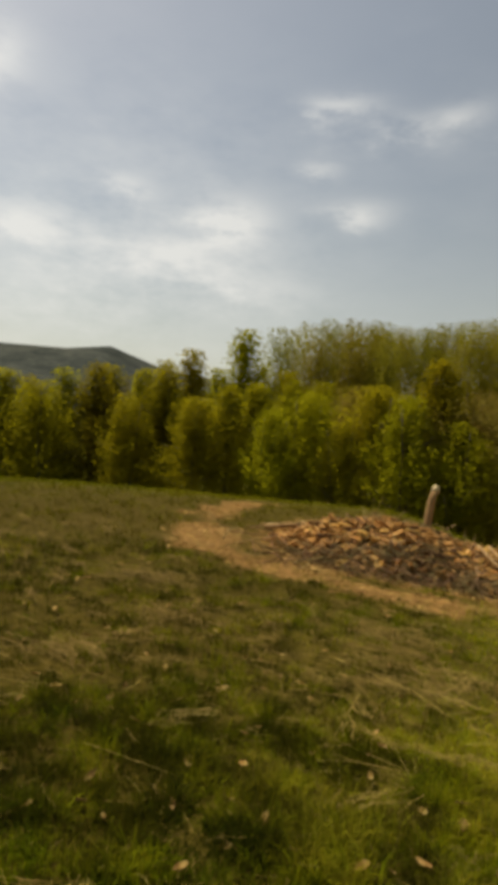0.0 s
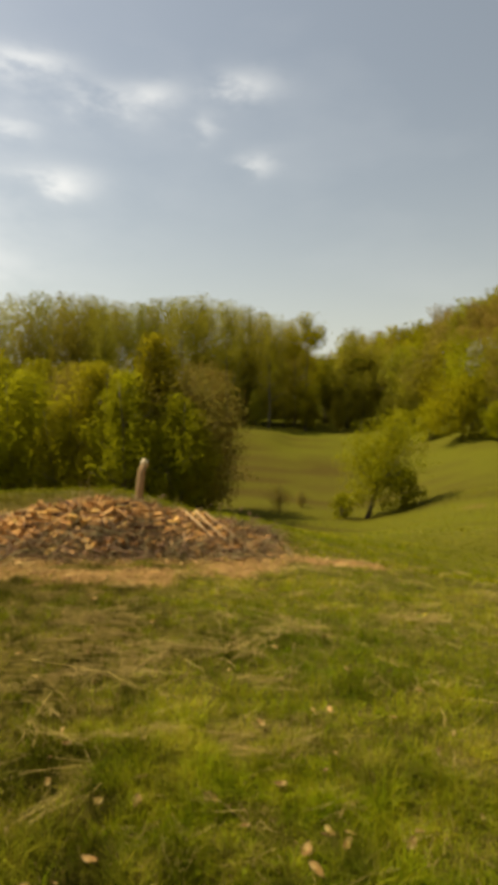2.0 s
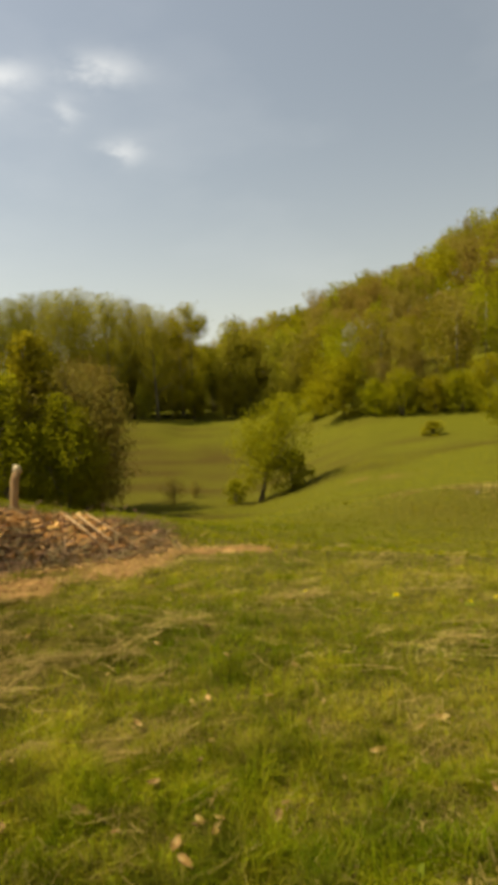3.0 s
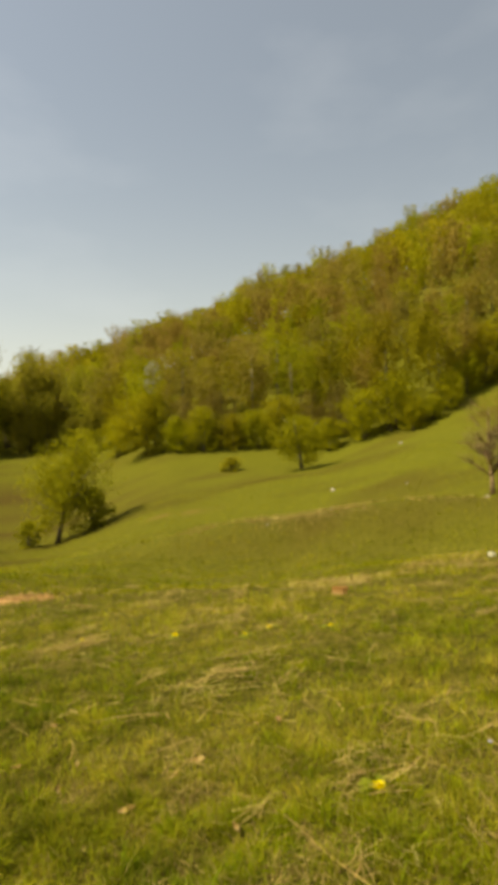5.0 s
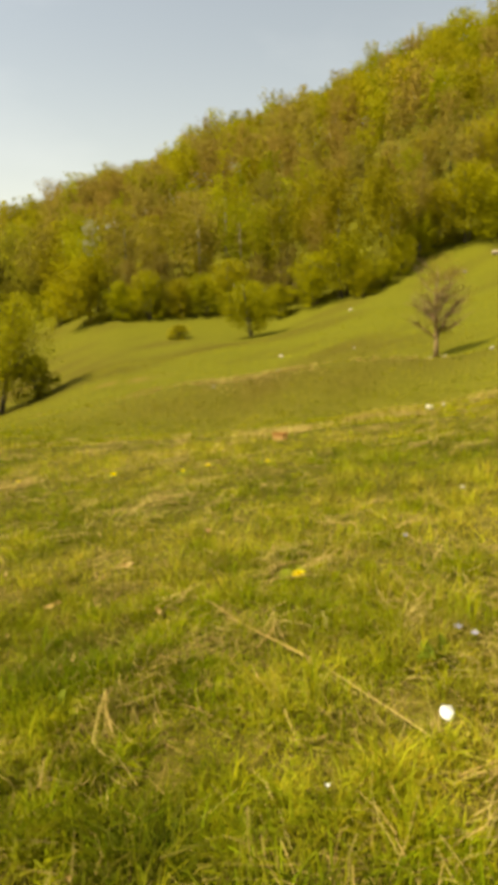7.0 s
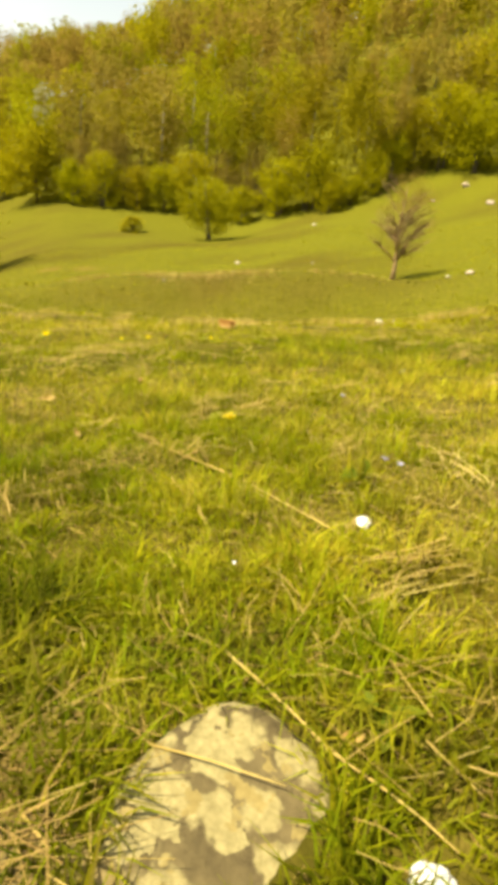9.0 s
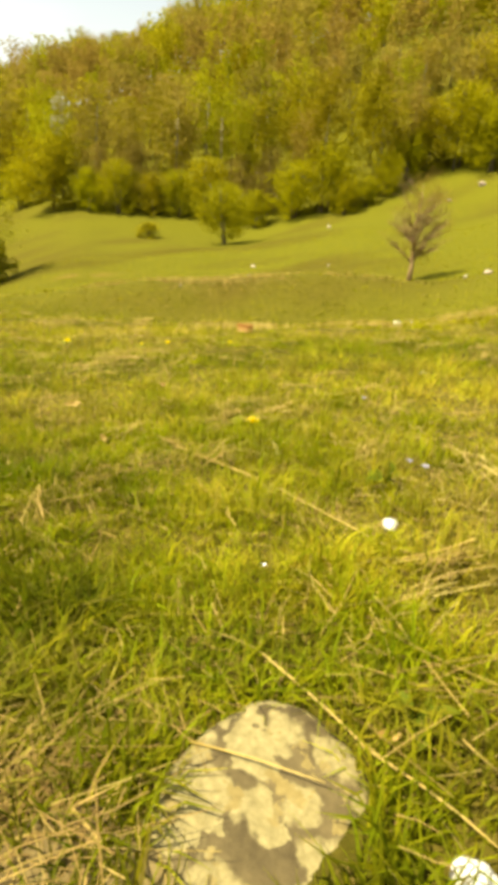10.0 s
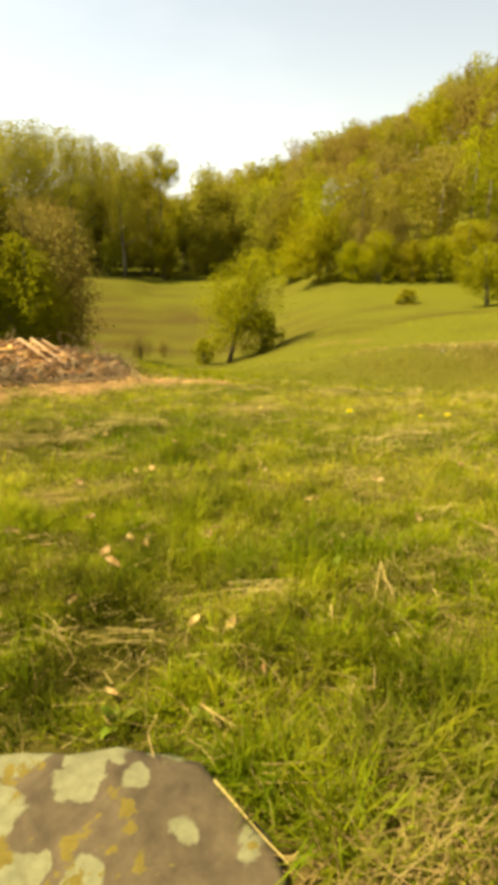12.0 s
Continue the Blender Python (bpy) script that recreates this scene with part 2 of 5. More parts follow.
PETAL = shade("dandelion_petal", [(0.82, 0.66, 0.006), (0.90, 0.78, 0.01)], 60, 0.7, glow=0.25, gloss=0.05)
VIOLET = shade("violet_petal", [(0.24, 0.22, 0.28), (0.33, 0.31, 0.37)], 60, 0.6, glow=0.2)
DAISY = shade("white_petal", [(0.75, 0.75, 0.72), (0.85, 0.85, 0.82)], 60, 0.6, glow=0.2)
STEM = shade("green_stem", [(0.13, 0.15, 0.008), (0.19, 0.20, 0.012)], 30, 0.7, glow=0.2, gloss=0.1)
WEED = shade("weed_leaf", [(0.10, 0.115, 0.005), (0.17, 0.175, 0.009)], 40, 0.7, 0.2, 0.003, vary="object", spread=0.25, glow=0.25, gloss=0.1)
# the far ridge's distance haze is mixed into this blue-grey base colour
HAZED_WOODS = shade("haze_painted_slope", [(0.030, 0.036, 0.033), (0.056, 0.062, 0.055), (0.085, 0.088, 0.075)], 0.03, 1.0, large=0.4, gloss=0.0)


def lichen_stone(name, base, crust, spots, scale, cut, fade=0.025, lean=(0, 0, 0)):
    """Weathered stone with rounded crusts of pale lichen and mustard spots."""
    m = bpy.data.materials.new(name)
    m.use_nodes = True
    t = m.node_tree
    bsdf = t.nodes["Principled BSDF"]
    bsdf.inputs["Roughness"].default_value = 0.9
    bsdf.inputs["Specular IOR Level"].default_value = 0.2
    tex = t.nodes.new("ShaderNodeTexCoord")

    def noise_(s, d=6.0):
        n = t.nodes.new("ShaderNodeTexNoise")
        n.inputs["Scale"].default_value, n.inputs["Detail"].default_value, n.inputs["Roughness"].default_value = s, d, 0.6
        t.links.new(tex.outputs["Object"], n.inputs["Vector"])
        return n.outputs["Fac"]

    def ramp_(src, a, b, ca=(0, 0, 0), cb=(1, 1, 1)):
        r = t.nodes.new("ShaderNodeValToRGB")
        r.color_ramp.elements[0].position, r.color_ramp.elements[1].position = a, b
        r.color_ramp.elements[0].color, r.color_ramp.elements[1].color = (*ca, 1), (*cb, 1)
        t.links.new(src, r.inputs[0])
        return r.outputs[0]

    def over(f, a, b):
        x = t.nodes.new("ShaderNodeMix")
        x.data_type = "RGBA"
        for s, slot in ((f, 0), (a, 6), (b, 7)):
            t.links.new(s, x.inputs[slot])
        return x.outputs[2]

    ground_ = ramp_(noise_(scale * 2.2), 0.3, 0.7, base[0], base[1])
    pale = ramp_(noise_(scale * 5), 0.3, 0.7, crust[0], crust[1])
    yellow = ramp_(noise_(scale * 7), 0.3, 0.7, spots[0], spots[1])
    # rounded thalli: a warped cell pattern, each cell with a crust of its own breadth
    warp = t.nodes.new("ShaderNodeTexNoise")
    warp.inputs["Scale"].default_value, warp.inputs["Detail"].default_value = scale * 2.4, 4.0
    t.links.new(tex.outputs["Object"], warp.inputs["Vector"])
    bend = t.nodes.new("ShaderNodeVectorMath")
    bend.operation = "MULTIPLY_ADD"
    bend.inputs[1].default_value = (0.055, 0.055, 0.055)
    t.links.new(warp.outputs["Color"], bend.inputs[0])
    t.links.new(tex.outputs["Object"], bend.inputs[2])
    cells = t.nodes.new("ShaderNodeTexVoronoi")
    cells.inputs["Scale"].default_value = scale
    t.links.new(bend.outputs[0], cells.inputs["Vector"])
    own = t.nodes.new("ShaderNodeSeparateColor")
    t.links.new(cells.outputs["Color"], own.inputs[0])
    room = t.nodes.new("ShaderNodeMath")
    room.operation = "MULTIPLY_ADD"
    room.inputs[1].default_value, room.inputs[2].default_value = 0.55, cut - 0.3
    t.links.new(own.outputs[0], room.inputs[0])
    # it thrives on one side of the stone
    sided = t.nodes.new("ShaderNodeVectorMath")
    sided.operation = "DOT_PRODUCT"
    sided.inputs[1].default_value = lean
    t.links.new(tex.outputs["Object"], sided.inputs[0])
    grown = t.nodes.new("ShaderNodeMath")
    grown.operation = "ADD"
    t.links.new(room.outputs[0], grown.inputs[0])
    t.links.new(sided.outputs["Value"], grown.inputs[1])
    inside = t.nodes.new("ShaderNodeMath")
    inside.operation = "SUBTRACT"
    t.links.new(grown.outputs[0], inside.inputs[0])
    t.links.new(cells.outputs["Distance"], inside.inputs[1])
    edge = ramp_(inside.outputs[0], 0.0, fade)
    edge_b = ramp_(noise_(scale * 1.7 + 3, 4.0), 0.60, 0.63)
    c = over(edge_b, over(edge, ground_, pale), yellow)
    t.links.new(c, bsdf.inputs["Base Color"])
    b = t.nodes.new("ShaderNodeBump")
    b.inputs["Strength"].default_value, b.inputs["Distance"].default_value = 0.6, 0.006
    t.links.new(noise_(scale * 6, 8.0), b.inputs["Height"])
    t.links.new(b.outputs[0], bsdf.inputs["Normal"])
    return m


SLAB = lichen_stone("pale_lichen_slab", ((0.062, 0.046, 0.018), (0.125, 0.095, 0.038)), ((0.165, 0.135, 0.052), (0.30, 0.25, 0.105)),
                    ((0.17, 0.128, 0.040), (0.24, 0.185, 0.065)), 15.0, 0.70, 0.10)
BOULDER = lichen_stone("lichen_boulder", ((0.045, 0.031, 0.012), (0.10, 0.070, 0.029)), ((0.115, 0.104, 0.040), (0.18, 0.163, 0.068)),
                       ((0.10, 0.07, 0.007), (0.14, 0.10, 0.012)), 8.5, 0.62, 0.03, (-0.75, 0.65, 0))
BROWN_STONE = shade("brown_stone", [(0.085, 0.060, 0.019), (0.14, 0.102, 0.034), (0.20, 0.15, 0.058)], 26, 0.9, 0.5, 0.006, large=0.4, gloss=0.15)
# ---- the lie of the land: a near meadow shoulder, a hollow, a knoll and a wooded hill ----
RINGS = np.array([8.0, 13, 22, 38, 58, 100, 175])
BEARINGS = np.array([-110.0, -24, 0, 14, 25, 38, 50, 62, 80, 100, 180, 250])
RELIEF = np.array([
    [0.5, 0.3, 0, -1, -4, -8],
    [-0.5, -1.9, -6, -11, -16, -12],
    [-0.67, -2.3, -6, -8, -9, -6],
    [-0.7, -2.4, -6, -6, -4, 0],
    [-1.3, -3.6, -6.4, -6.4, -2.8, 2],
    [-1.85, -3.75, -6.5, -6.9, -3.2, 7],
    [-2.33, -3.4, -4.2, -3.6, 4, 17],
    [-2.4, -3.45, -3.5, -3.0, 8, 30],
    [-1.6, -2.0, -1.2, 1.6, 18, 46],
    [-0.3, 0.3, 2, 6, 24, 52],
    [1.5, 2.5, 4, 6, 10, 16],
    [0.5, 0.3, 0, -1, -4, -8]])


def lattice(ix, iy, seed):
    h = np.sin(ix * 127.1 + iy * 311.7 + seed * 74.7) * 43758.5453
    return h - np.floor(h)


def rough(x, y, scale, seed=0, octaves=3):
    """Smooth value noise from -1 to 1 for arrays of places."""
    total, weight, part_of = 0.0, 0.0, 1.0
    for k in range(octaves):
        u, v = x / scale, y / scale
        iu, iv = np.floor(u), np.floor(v)
        fu, fv = u - iu, v - iv
        fu, fv = fu * fu * (3 - 2 * fu), fv * fv * (3 - 2 * fv)
        a, b = lattice(iu, iv, seed + k), lattice(iu + 1, iv, seed + k)
        c, d = lattice(iu, iv + 1, seed + k), lattice(iu + 1, iv + 1, seed + k)
        total = total + part_of * ((a + (b - a) * fu) * (1 - fv) + (c + (d - c) * fu) * fv)
        weight += part_of
        part_of, scale = part_of * 0.5, scale * 0.5
    return 2 * total / weight - 1


def smooth(a, b, v):
    s = np.clip((v - a) / (b - a), 0, 1)
    return s * s * (3 - 2 * s)


def near_lie(x, y):
    u, v = x / 5, y / 5
    return -0.204 * u - 0.681 * v - 0.154 * u * u - 0.068 * u * v + 0.192 * v * v


def lie(x, y):
    """Height of the land at places x, y."""
    x, y = np.asarray(x, float), np.asarray(y, float)
    r = np.hypot(x, y) + 1e-6
    b = np.degrees(np.arctan2(x, y))
    b = np.where(b < -110, b + 360, b)
    i = np.clip(np.searchsorted(BEARINGS, b) - 1, 0, len(BEARINGS) - 2)
    f = np.clip((b - BEARINGS[i]) / (BEARINGS[i + 1] - BEARINGS[i]), 0, 1)
    f = f * f * (3 - 2 * f) * 0.6 + f * 0.4
    edge = np.minimum(1, 8 / r)
    first = near_lie(x * edge, y * edge)
    back = np.clip((np.abs(b - 35) - 75) / 50, 0, 1)
    first = first * (1 - back) + back * 0.05 * np.minimum(r, 8)
    rings = [first] + [RELIEF[i, k] * (1 - f) + RELIEF[i + 1, k] * f for k in range(6)]
    z = np.stack(rings, -1)
    lr, lk = np.log(np.clip(r, 8, 175)), np.log(RINGS)
    slope = np.gradient(z, axis=-1) / np.gradient(lk)
    k = np.clip(np.searchsorted(RINGS, np.clip(r, 8.0, 174.9), side="right") - 1, 0, 5)
    take = lambda a, n: np.take_along_axis(a, n[..., None], -1)[..., 0]
    h = lk[k + 1] - lk[k]
    s = (lr - lk[k]) / h
    far = (take(z, k) * (1 + 2 * s) * (1 - s) ** 2 + take(slope, k) * h * s * (1 - s) ** 2
           + take(z, k + 1) * s * s * (3 - 2 * s) + take(slope, k + 1) * h * s * s * (s - 1))
    far = far + smooth(175, 260, r) * 6 - smooth(260, 900, r) * (take(z, k + 1) + 34)
    flat = smooth(6, 10, r)
    out = first * (1 - flat) + far * flat
    out = out + smooth(15, 40, r) * 0.5 * rough(x, y, 14, 5, 2) + smooth(60, 200, r) * 2.0 * rough(x, y, 60, 9, 2)
    along, across = 0.53 * (x - 16.2) - 0.848 * (y - 8.1), 0.848 * (x - 16.2) + 0.53 * (y - 8.1)
    out = out + 1.25 * np.exp(-(along / 5.5) ** 2 - (across / 2.0) ** 2) - 0.35 * np.exp(-((along - 1) / 6.0) ** 2 - ((across - 4.5) / 2.2) ** 2)
    # the shoulder falls away behind its lip
    out = out - 0.6 * np.exp(-((r - 14.9) / 1.7) ** 2) * smooth(67, 76, b) * (1 - smooth(96, 112, b))
    # a low terrace bank across the far end of the hollow
    out = out + 1.1 * smooth(77, 80, r) * (1 - smooth(84, 98, r)) * np.exp(-((b - 27) / 3.5) ** 4)
    return out + (0.02 * rough(x, y, 0.5, 2, 2) + 0.014 * rough(x, y, 0.24, 4, 2) + 0.035 * rough(x, y, 1.7, 3, 2) * smooth(1, 4, r)) * (1 - smooth(8, 22, r))


# ---- mesh helpers ----
def fast_mesh(name, verts, sides, mats, faces=None, tint=None, smooth_=False, attribute="tint", more=()):
    """A mesh from arrays: verts (n, 3); every face has the same number of sides, in order unless faces are given."""
    me = bpy.data.meshes.new(name)
    verts = np.asarray(verts, np.float32)
    loops = np.arange(len(verts), dtype=np.int32) if faces is None else np.asarray(faces, np.int32).ravel()
    count = len(loops) // sides
    me.vertices.add(len(verts))
    me.vertices.foreach_set("co", verts.ravel())
    me.loops.add(len(loops))
    me.loops.foreach_set("vertex_index", loops)
    me.polygons.add(count)
    me.polygons.foreach_set("loop_start", np.arange(0, len(loops), sides, dtype=np.int32))
    if tint is not None:
        a = me.attributes.new(attribute, "FLOAT", "FACE")
        a.data.foreach_set("value", np.asarray(tint, np.float32))
    for title, values in more:
        me.attributes.new(title, "FLOAT", "FACE").data.foreach_set("value", np.asarray(values, np.float32))
    me.update(calc_edges=True)
    if smooth_:
        me.polygons.foreach_set("use_smooth", np.ones(count, bool))
    for m in mats:
        me.materials.append(m)
    return me


def mesh_of(bm, name, mats, smooth_=False):
    me = bpy.data.meshes.new(name)
    bm.normal_update()
    bm.to_mesh(me)
    bm.free()
    for m in mats:
        me.materials.append(m)
    if smooth_:
        me.polygons.foreach_set("use_smooth", np.ones(len(me.polygons), bool))
    return me


def part(name, me, parent, label=""):
    ob = new(name, me)
    ob.parent = parent
    return tagged(ob, label=label) if label else ob


def thing(name, place, label, category, group="", turn=0.0, size=1.0):
    root = new(name)
    root.empty_display_size = 0.1
    root.matrix_basis = Matrix.LocRotScale(Vector(place), Euler((0, 0, turn)), (size, size, size))
    return tagged(root, label, category, group)


def tube(bm, points, radii, sides=7, mat=0):
    """A tapering round limb through points."""
    rings = []
    for i, p in enumerate(points):
        p = Vector(p)
        way = (Vector(points[min(i + 1, len(points) - 1)]) - Vector(points[max(i - 1, 0)])).normalized()
        a = way.orthogonal().normalized()
        b = way.cross(a)
        rings.append([bm.verts.new(p + radii[i] * (math.cos(k * 2 * math.pi / sides) * a + math.sin(k * 2 * math.pi / sides) * b)) for k in range(sides)])
    for lo, hi in zip(rings, rings[1:]):
        # the nearest start keeps the skin from twisting
        shift = min(range(sides), key=lambda s: (hi[s].co - lo[0].co).length)
        for k in range(sides):
            f = bm.faces.new((lo[k], lo[(k + 1) % sides], hi[(k + 1 + shift) % sides], hi[(k + shift) % sides]))
            f.material_index, f.smooth = mat, True
    bm.faces.new(list(reversed(rings[0]))).material_index = mat
    bm.faces.new(rings[-1]).material_index = mat


def ground_z(x, y):
    return float(lie(x, y))


def polar(bearing_, r):
    return r * math.sin(radians(bearing_)), r * math.cos(radians(bearing_))


# ---- ground ----
TRACK = np.array([(-0.1, 11.2), (-0.55, 9.8), (-0.65, 8.6), (-0.3, 7.5), (0.4, 6.85), (1.1, 6.4), (2.0, 6.2), (3.0, 6.4), (4.3, 7.0), (5.5, 6.7)])
PILE = (2.6, 8.5, 2.15, 1.4)


def off_track(x, y):
    best = np.full(np.shape(x), 1e9)
    for (ax, ay), (bx, by) in zip(TRACK, TRACK[1:]):
        s = np.clip(((x - ax) * (bx - ax) + (y - ay) * (by - ay)) / ((bx - ax) ** 2 + (by - ay) ** 2), 0, 1)
        best = np.minimum(best, np.hypot(x - ax - s * (bx - ax), y - ay - s * (by - ay)))
    return best


def bare_ground(x, y):
    """How bare the soil is: the trodden, chip-strewn track and the stand of the wood pile."""
    worn = 1 - smooth(0.16, 0.6, off_track(x, y) + 0.6 * rough(x, y, 0.55, 11, 3))
    u, v = (x - PILE[0]) / (PILE[2] + 0.4), (y - PILE[1]) / (PILE[3] + 0.5)
    heap = 1 - smooth(0.85, 1.15, np.hypot(u, v) + 0.15 * rough(x, y, 0.5, 12, 2))
    # a scrape of earth between the stones
    scrape = 0.4 * np.exp(-(((x - 1.0) / 0.2) ** 2 + ((y - 0.17) / 0.17) ** 2) ** 1.5)
    # dry earth showing through on the far slope
    bank = 0.6 * np.exp(-((x - 26.0) * 0.55 - (y - 21.4) * 0.83) ** 2 / 3.4 - ((x - 26.0) * 0.83 + (y - 21.4) * 0.55) ** 2 / 0.5) * np.clip(0.6 + 1.2 * rough(x, y, 0.9, 13, 2), 0, 1)
    return np.clip(np.maximum(np.maximum(worn, heap), np.maximum(scrape, bank)), 0, 1)


def shade_and_growth(x, y):
    """How far painted backlit shade and old growth darken the fresh yellow-green sward; it freshens across the
    shoulder.
    """
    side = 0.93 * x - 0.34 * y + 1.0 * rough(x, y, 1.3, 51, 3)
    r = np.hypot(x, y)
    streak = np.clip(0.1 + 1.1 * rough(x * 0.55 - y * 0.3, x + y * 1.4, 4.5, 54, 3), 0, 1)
    # the knoll's brown near face has its shade painted in; streaks are old growth
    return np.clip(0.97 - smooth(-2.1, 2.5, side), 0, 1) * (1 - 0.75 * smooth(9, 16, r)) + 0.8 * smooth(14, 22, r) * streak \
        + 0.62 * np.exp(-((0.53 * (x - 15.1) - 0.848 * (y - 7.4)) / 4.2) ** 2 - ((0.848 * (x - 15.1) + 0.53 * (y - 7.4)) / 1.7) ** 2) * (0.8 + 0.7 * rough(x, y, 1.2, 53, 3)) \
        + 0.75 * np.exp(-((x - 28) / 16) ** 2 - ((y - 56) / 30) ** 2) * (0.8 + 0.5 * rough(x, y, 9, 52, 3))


def make_ground():
    radii = np.concatenate([[0.0], 0.3 * 1.032 ** np.arange(0, 303)])
    front = np.arange(-40, 110, 0.6)
    rest = np.arange(110, 320, 3.0)
    turns = np.radians(np.concatenate([front, rest]))
    r, a = np.meshgrid(radii[1:], turns, indexing="ij")
    x, y = r * np.sin(a), r * np.cos(a)
    z = lie(x, y)
    verts = np.concatenate([[[0, 0, float(lie(0.0, 0.0))]], np.stack([x, y, z], -1).reshape(-1, 3)])
    nr, na = r.shape
    i, j = np.meshgrid(np.arange(nr - 1), np.arange(na), indexing="ij")
    k = (j + 1) % na
    quads = np.stack([1 + i * na + j, 1 + (i + 1) * na + j, 1 + (i + 1) * na + k, 1 + i * na + k], -1).reshape(-1, 4)
    j = np.arange(na)
    hub = np.stack([0 * j, 1 + j, 1 + (j + 1) % na, 1 + (j + 1) % na], -1)[:, :3]
    me = bpy.data.meshes.new("ground")
    loops = np.concatenate([quads.ravel(), hub.ravel()]).astype(np.int32)
    starts = np.concatenate([np.arange(len(quads)) * 4, len(quads) * 4 + np.arange(len(hub)) * 3]).astype(np.int32)
    me.vertices.add(len(verts))
    me.vertices.foreach_set("co", verts.astype(np.float32).ravel())
    me.loops.add(len(loops))
    me.loops.foreach_set("vertex_index", loops)
    me.polygons.add(len(starts))
    me.polygons.foreach_set("loop_start", starts)
    at = me.attributes.new("bare", "FLOAT", "POINT")
    at.data.foreach_set("value", bare_ground(verts[:, 0], verts[:, 1]).astype(np.float32))
    at = me.attributes.new("far", "FLOAT", "POINT")
    at.data.foreach_set("value", smooth(9, 20, np.hypot(verts[:, 0], verts[:, 1])).astype(np.float32))
    at = me.attributes.new("shade_age", "FLOAT", "POINT")
    at.data.foreach_set("value", shade_and_growth(verts[:, 0], verts[:, 1]).astype(np.float32))
    me.update(calc_edges=True)
    me.flip_normals()
    me.polygons.foreach_set("use_smooth", np.ones(len(starts), bool))
    me.materials.append(EARTH)
    return tagged(new("ground", me), "green hill meadow with dry thatch, sloping into a hollow", "meadow", kind="structure")


make_ground()


def make_mountains():
    """A wooded ridge across the valley, some three kilometres off."""
    b = np.radians(np.arange(-75, 20, 0.5))
    crest = np.interp(np.degrees(b), [-75, -40, -24, -18, -14, -11.5, -8.3, -4, 2, 20], [4.2, 4.6, 5.15, 5.2, 5.8, 5.0, 3.9, 3.5, 3.0, 2.5])
    rows = []
    for k, (r, part_up) in enumerate([(1500, -0.5), (1750, 0.1), (2100, 0.45), (2450, 0.75), (2800, 1.0), (3100, 0.9), (3400, 0.3)]):
        top = 2800 * np.tan(np.radians(crest)) * part_up
        x, y = r * np.sin(b), r * np.cos(b)
        top = top + 60 * rough(x, y, 420, 21 + k, 3) * (0.12 if part_up == 1.0 else 1.0)
        rows.append(np.stack([x, y, top], -1))
    g = np.stack(rows)
    n, m = g.shape[:2]
    i, j = np.meshgrid(np.arange(n - 1), np.arange(m - 1), indexing="ij")
    faces = np.stack([i * m + j, i * m + j + 1, (i + 1) * m + j + 1, (i + 1) * m + j], -1).reshape(-1, 4)
    me = fast_mesh("backdrop", g.reshape(-1, 3), 4, [HAZED_WOODS], faces, smooth_=True)
    tagged(new("backdrop", me), "wooded mountain ridge beyond the valley, haze painted blue-green", "mountain", kind="structure")


make_mountains()


# ---- trees ----
def leaf_sprays(rng, at, out_way, size):
    """Leaf sprays as small tilted three-cornered blades at places."""
    n = len(at)
    nrm = out_way * 0.6 + rng.normal(0, 0.6, (n, 3)) + np.array([0, 0, 0.25])
    nrm /= np.linalg.norm(nrm, axis=1)[:, None] + 1e-9
    t = np.cross(nrm, rng.normal(0, 1, (n, 3)))
    t /= np.linalg.norm(t, axis=1)[:, None] + 1e-9
    b = np.cross(nrm, t)
    s = size * rng.uniform(0.7, 1.2, (n, 1))
    return np.stack([at - t * s * 0.6, at + b * s * 0.4 + t * s * 0.1, at + t * s * 0.55 - b * s * 0.35], 1)


def crown_sprays(rng, height, radius, base, clumps, per_clump, size, top=0.75, clump_size=0.3, rise=0.75, loose=0.8):
    """A crown of many leafy clumps between base and height. top: how far the widest part lies up."""
    quads = []
    lobes = rng.uniform(0, 6.28, 4)
    for _ in range(clumps):
        u = rng.uniform(0, 1) ** 0.85
        belly = math.sin(math.pi * min(1, (u ** (math.log(0.5) / math.log(max(0.05, min(0.95, top)))))) * 0.92 + 0.14) ** 0.7
        a = rng.uniform(0, 2 * math.pi)
        d = radius * belly * math.sqrt(rng.uniform(0.15, 1.0)) * rng.uniform(0.75, 1.12) * (0.95 + 0.2 * math.sin(2 * a + lobes[0] + 4 * u) + 0.16 * math.sin(3 * a + lobes[1] - 7 * u))
        c = np.array([d * math.cos(a), d * math.sin(a), base + u * (height - base)])
        r = radius * clump_size * rng.uniform(0.6, 1.35)
        n = max(4, int(per_clump * rng.uniform(0.6, 1.4)))
        w = rng.normal(0, 1, (n, 3))
        w /= np.linalg.norm(w, axis=1)[:, None]
        p = c + w * r * (rng.uniform(0.3, 1, (n, 1)) ** 0.5) * np.array([1.1, 1.1, rise])
        axis = np.array([0, 0, base + 0.45 * (height - base)])
        o = (c - axis)
        o = o / (np.linalg.norm(o) + 1e-6)
        quads.append(leaf_sprays(rng, p, w * 0.7 + o * 0.5, size))
        # a few loose sprays reach out past the clump
        p = c + rng.normal(0, 1, (max(2, n // 3), 3)) * r * loose
        quads.append(leaf_sprays(rng, p, np.tile(o, (len(p), 1)), size * 0.8))
    quads = np.concatenate(quads)
    quads[..., 2] *= height / np.percentile(quads[..., 2], 99.3)
    quads = quads[quads[..., 2].max(1) < height * 1.03]
    return quads


